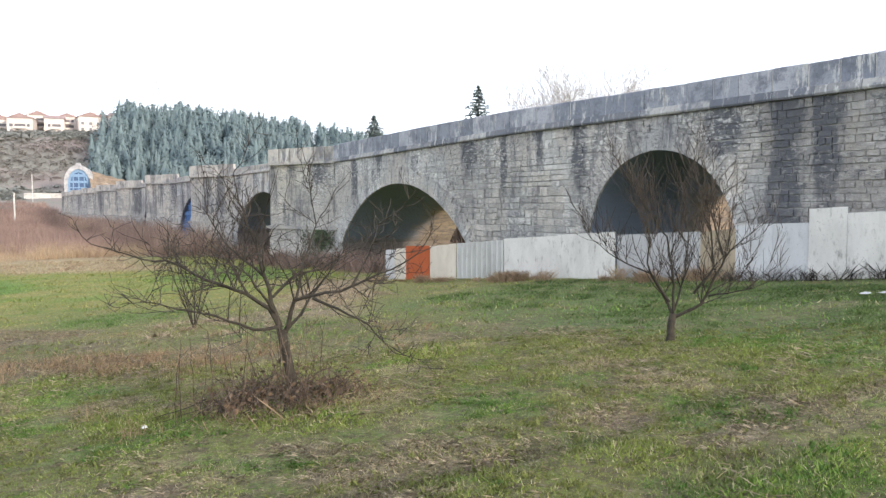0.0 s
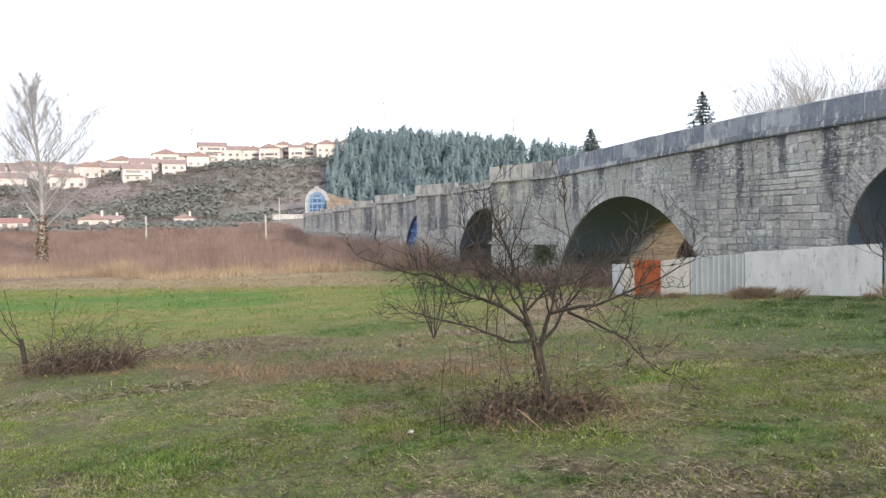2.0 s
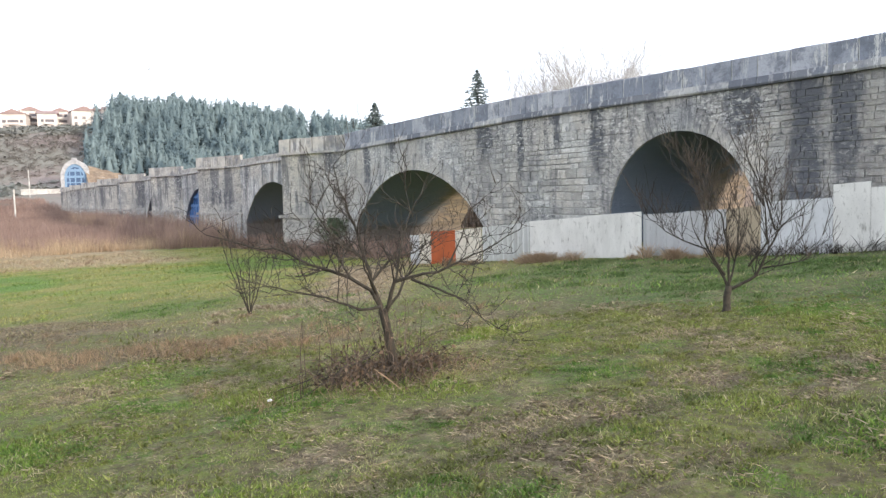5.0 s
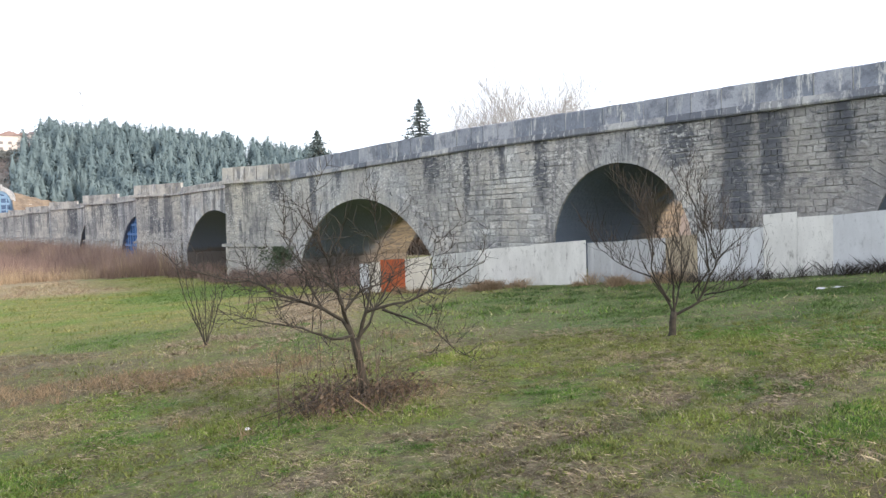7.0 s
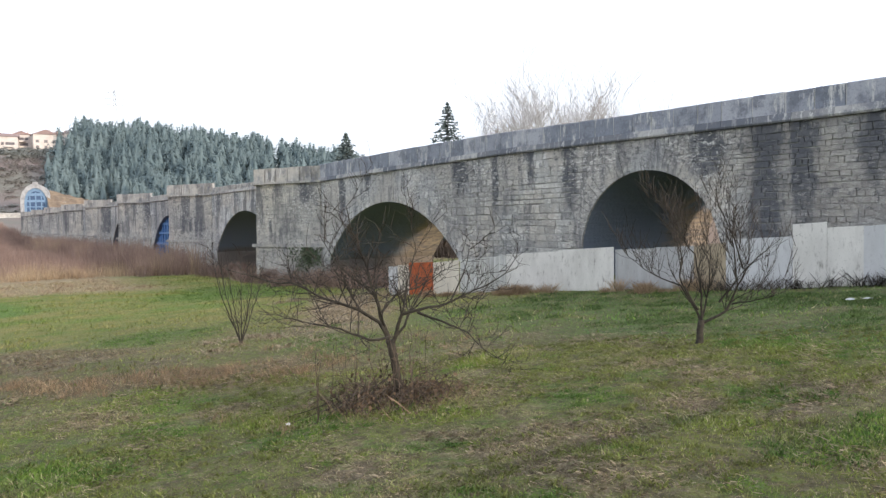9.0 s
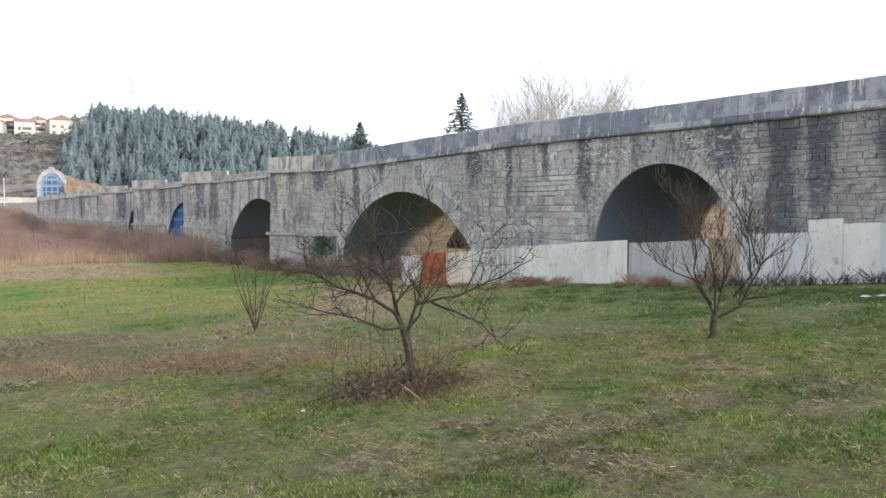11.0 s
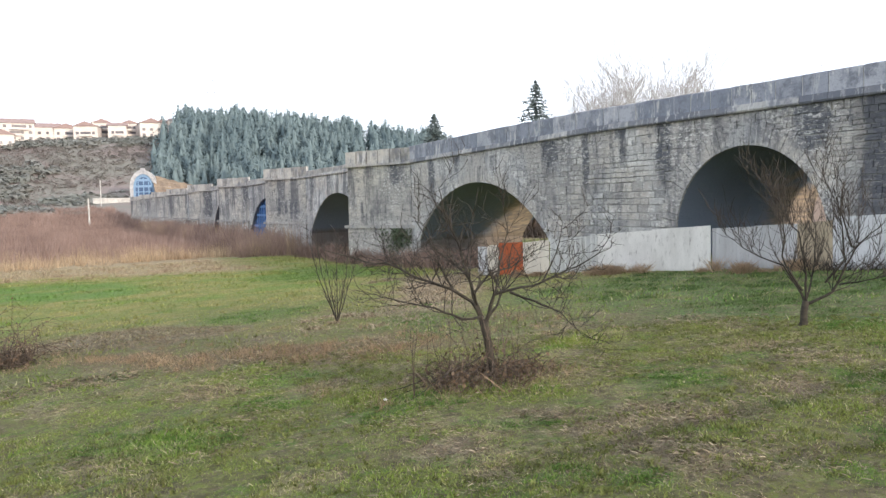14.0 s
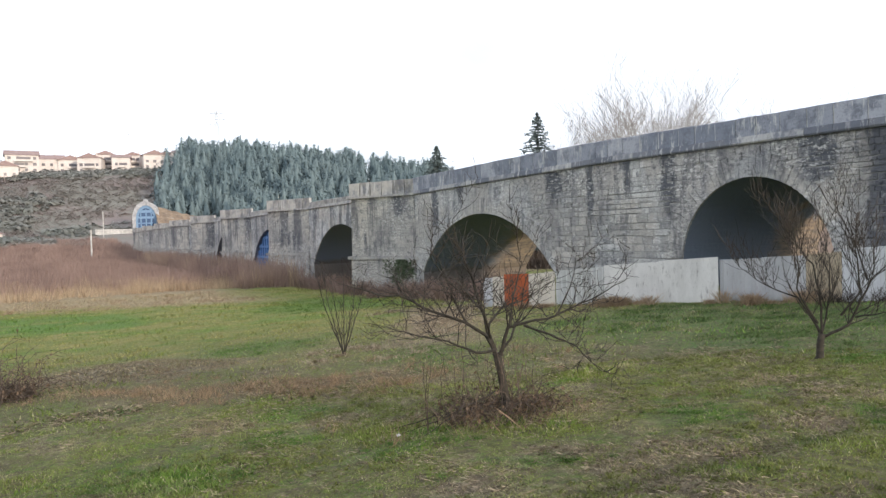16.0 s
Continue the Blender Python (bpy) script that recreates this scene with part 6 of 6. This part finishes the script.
# ---------------------------------------------------------------- vaulted building at the bridge end
def build_portal():
    x, y = polar(84.35, 300)
    ob = thing("vaulted_building", "whitewashed vaulted building with a tall blue arched window", "building", at=(x, y, 6.4))
    ob.rotation_euler = (0, 0, radians(78))
    ob.scale = (0.92, 0.92, 0.92)

    def arch_loop(half, rise, n=20):
        return [(half * math.cos(math.pi * i / n), rise * 0.42 + (rise * 0.58) * math.sin(math.pi * i / n)) for i in range(n + 1)]

    outer, inner = arch_loop(5.2, 11.6), arch_loop(3.9, 9.9)
    outer, inner = [(5.2, -6)] + outer + [(-5.2, -6)], [(3.9, 0)] + inner + [(-3.9, 0)]
    h, n = Heap(), len(outer)
    v = [(a, -0.6, b) for a, b in outer] + [(a, -0.6, b) for a, b in inner] + [(a, 9, b) for a, b in outer] + [(a, 0.3, b) for a, b in inner]
    f = []
    for i in range(n - 1):
        f += [(i, i + 1, n + i + 1, n + i), (i, 2 * n + i, 2 * n + i + 1, i + 1), (n + i, n + i + 1, 3 * n + i + 1, 3 * n + i)]
    h.add(v, f)
    part("shell", h.v, h.f, GREY_RIM, ob)
    win = Heap()
    win.add([(a, 0.2, b) for a, b in inner], [tuple(range(len(inner)))])
    window = part("window", win.v, win.f, PORTAL_GLASS, ob, "blue-grey glass")
    bars = Heap()
    # broad painted frame: an outer rim, one crossbar at the springing, and groups of panes
    rim, lip = arch_loop(3.9, 9.9), arch_loop(3.1, 8.7)
    rim, lip = [(3.9, 0)] + rim + [(-3.9, 0)], [(3.1, 0)] + lip + [(-3.1, 0)]
    m = len(rim)
    bars.add([(a, -0.05, b) for a, b in rim] + [(a, -0.05, b) for a, b in lip] + [(a, 0.15, b) for a, b in lip], [(i, i + 1, m + i + 1, m + i) for i in range(m - 1)] + [(m + i, m + i + 1, 2 * m + i + 1, 2 * m + i) for i in range(m - 1)])
    for a in (-2.0, 0.0, 2.0):
        bars.box(a - 0.2, a + 0.2, -0.04, 0.16, 0, 8.3 if not a else 6.8)
    for z, t in ((0.2, 0.25), (2.6, 0.2), (4.9, 0.45), (7.4, 0.5)):
        half = 3.2 if z < 4.0 else 3.2 * math.sqrt(max(0.05, 1 - ((z - 4.0) / 5.0) ** 2))
        bars.box(-half, half, -0.08, 0.14, z - t, z + t)
    part("bars", bars.v, bars.f, PALE_BLUE, window, "faded blue window frame")
    peak = Heap()
    peak.box(-0.9, 0.9, -0.7, 0.4, 11.3, 12.3)
    part("keystone", peak.v, peak.f, GREY_RIM, ob, "grey block at the crown of the arch")
    wing = Heap()
    wing.box(5.2, 10.5, 0.5, 6, -6, 4.6)
    part("wing", wing.v, wing.f, WHITE_WALL, ob)
    low = thing("terrace_wall", "low white terrace wall at the bridge end", "wall")
    t = Heap()
    t.box(-301, -299.6, 12, 32, 0, 6.2)
    t.box(-301.2, -299.4, 12, 32, 6.2, 6.7)
    part("wall", t.v, t.f, WHITE_WALL, low)
    # ochre rock cut beside the building
    rng = random.Random(5)
    rock, n = [], 18
    for i in range(n):
        for j in range(n):
            u, w = i / (n - 1), j / (n - 1)
            rock.append((-306 + 16 * w - 4 * u, 33 + 36 * u, 3.0 + 11.5 * (1 - u) ** 0.75 * (1 - w ** 1.5) ** 0.6 + 1.3 * rng.random()))
    f = [(i * n + j, (i + 1) * n + j, (i + 1) * n + j + 1, i * n + j + 1) for i in range(n - 1) for j in range(n - 1)]
    ob = new("rock_cut", mesh("rock_cut", rock, f, OCHRE))
    tagged(ob, "bare ochre rock cut beside the vaulted building", "rock", kind="structure")


build_portal()


# ---------------------------------------------------------------- masts, pylons and poles
def lattice(name, label, az, r, height, base, arms, seed):
    x, y = polar(az, r)
    ob = thing(name, label, "pylon", at=(x, y, ground_z(x, y, False)))
    ob.rotation_euler = (0, 0, radians(az))
    h, n, t = Heap(), 7, base * 0.022 + 0.04

    def corner(i, u):
        s = base * (1 - u) / 2 + 0.25
        return Vector(((s, s), (-s, s), (-s, -s), (s, -s))[i % 4] + (u * height,))

    for i in range(4):
        h.tube([corner(i, 0), corner(i, 1)], [t, t], 4)
        for k in range(n):
            h.tube([corner(i, k / n), corner(i + 1, (k + 1) / n)], [t * 0.6] * 2, 3, False)
    part("tower", h.v, h.f, GALVANISED, ob)
    for u, w in arms:
        a = Heap()
        a.tube([(-w, 0, u * height), (w, 0, u * height)], [t, t], 4)
        a.tube([(-w, 0, u * height), (0, 0, u * height + w * 0.25), (w, 0, u * height)], [t * 0.7] * 3, 3)
        part("arm", a.v, a.f, GALVANISED, ob)


lattice("lattice_mast", "thin lattice radio mast behind the houses", 85.2, 470, 27, 1.2, (), 1)
lattice("pylon", "grey lattice power pylon on the wooded hill", 79.1, 455, 34, 4.0, ((0.95, 4), (0.85, 5), (0.75, 4.5)), 2)
lattice("pylon", "grey lattice power pylon behind the houses", 93.3, 470, 26, 4.0, ((0.95, 3.5), (0.84, 4)), 3)
lattice("pylon", "grey lattice power pylon behind the houses", 109.0, 470, 24, 4.0, ((0.95, 3.5), (0.84, 4)), 4)


def portal_pylon():
    x, y = polar(97.4, 500)
    ob = thing("portal_pylon", "wide portal power pylon on the skyline", "pylon", at=(x, y, ground_z(x, y, False)))
    ob.rotation_euler = (0, 0, radians(97.4))
    h = Heap()
    for s in (-1, 1):
        h.tube([(s * 3.5, 0, 0), (s * 6.5, 0, 18), (s * 9, 0, 29)], [0.16, 0.14, 0.12], 4)
    h.tube([(-6.5, 0, 18), (-3, 0, 14.5), (3, 0, 14.5), (6.5, 0, 18)], [0.1] * 4, 4)
    part("legs", h.v, h.f, GALVANISED, ob)
    a = Heap()
    a.tube([(-15, 0, 28), (15, 0, 28)], [0.14, 0.14], 4)
    a.tube([(-15, 0, 28), (-9, 0, 30), (9, 0, 30), (15, 0, 28)], [0.1] * 4, 4)
    part("beam", a.v, a.f, GALVANISED, ob)


portal_pylon()


def pole(x, y, z, height, lean):
    ob = thing("concrete_post", "short pale concrete post in the brush", "post", "posts", at=(x, y, z))
    h = Heap()
    h.tube([(0, 0, -3), (0, lean, height)], [0.2, 0.17], 8)
    part("shaft", h.v, h.f, WHITE_WALL, ob)


pole(-163.0, -19.2, 1.0, 3.3, 0.0)
pole(-176.4, 5.3, 1.0, 3.6, 0.0)
x, y = polar(87.2, 290)
pole(x, y, 5.0, 8.0, 0.0)
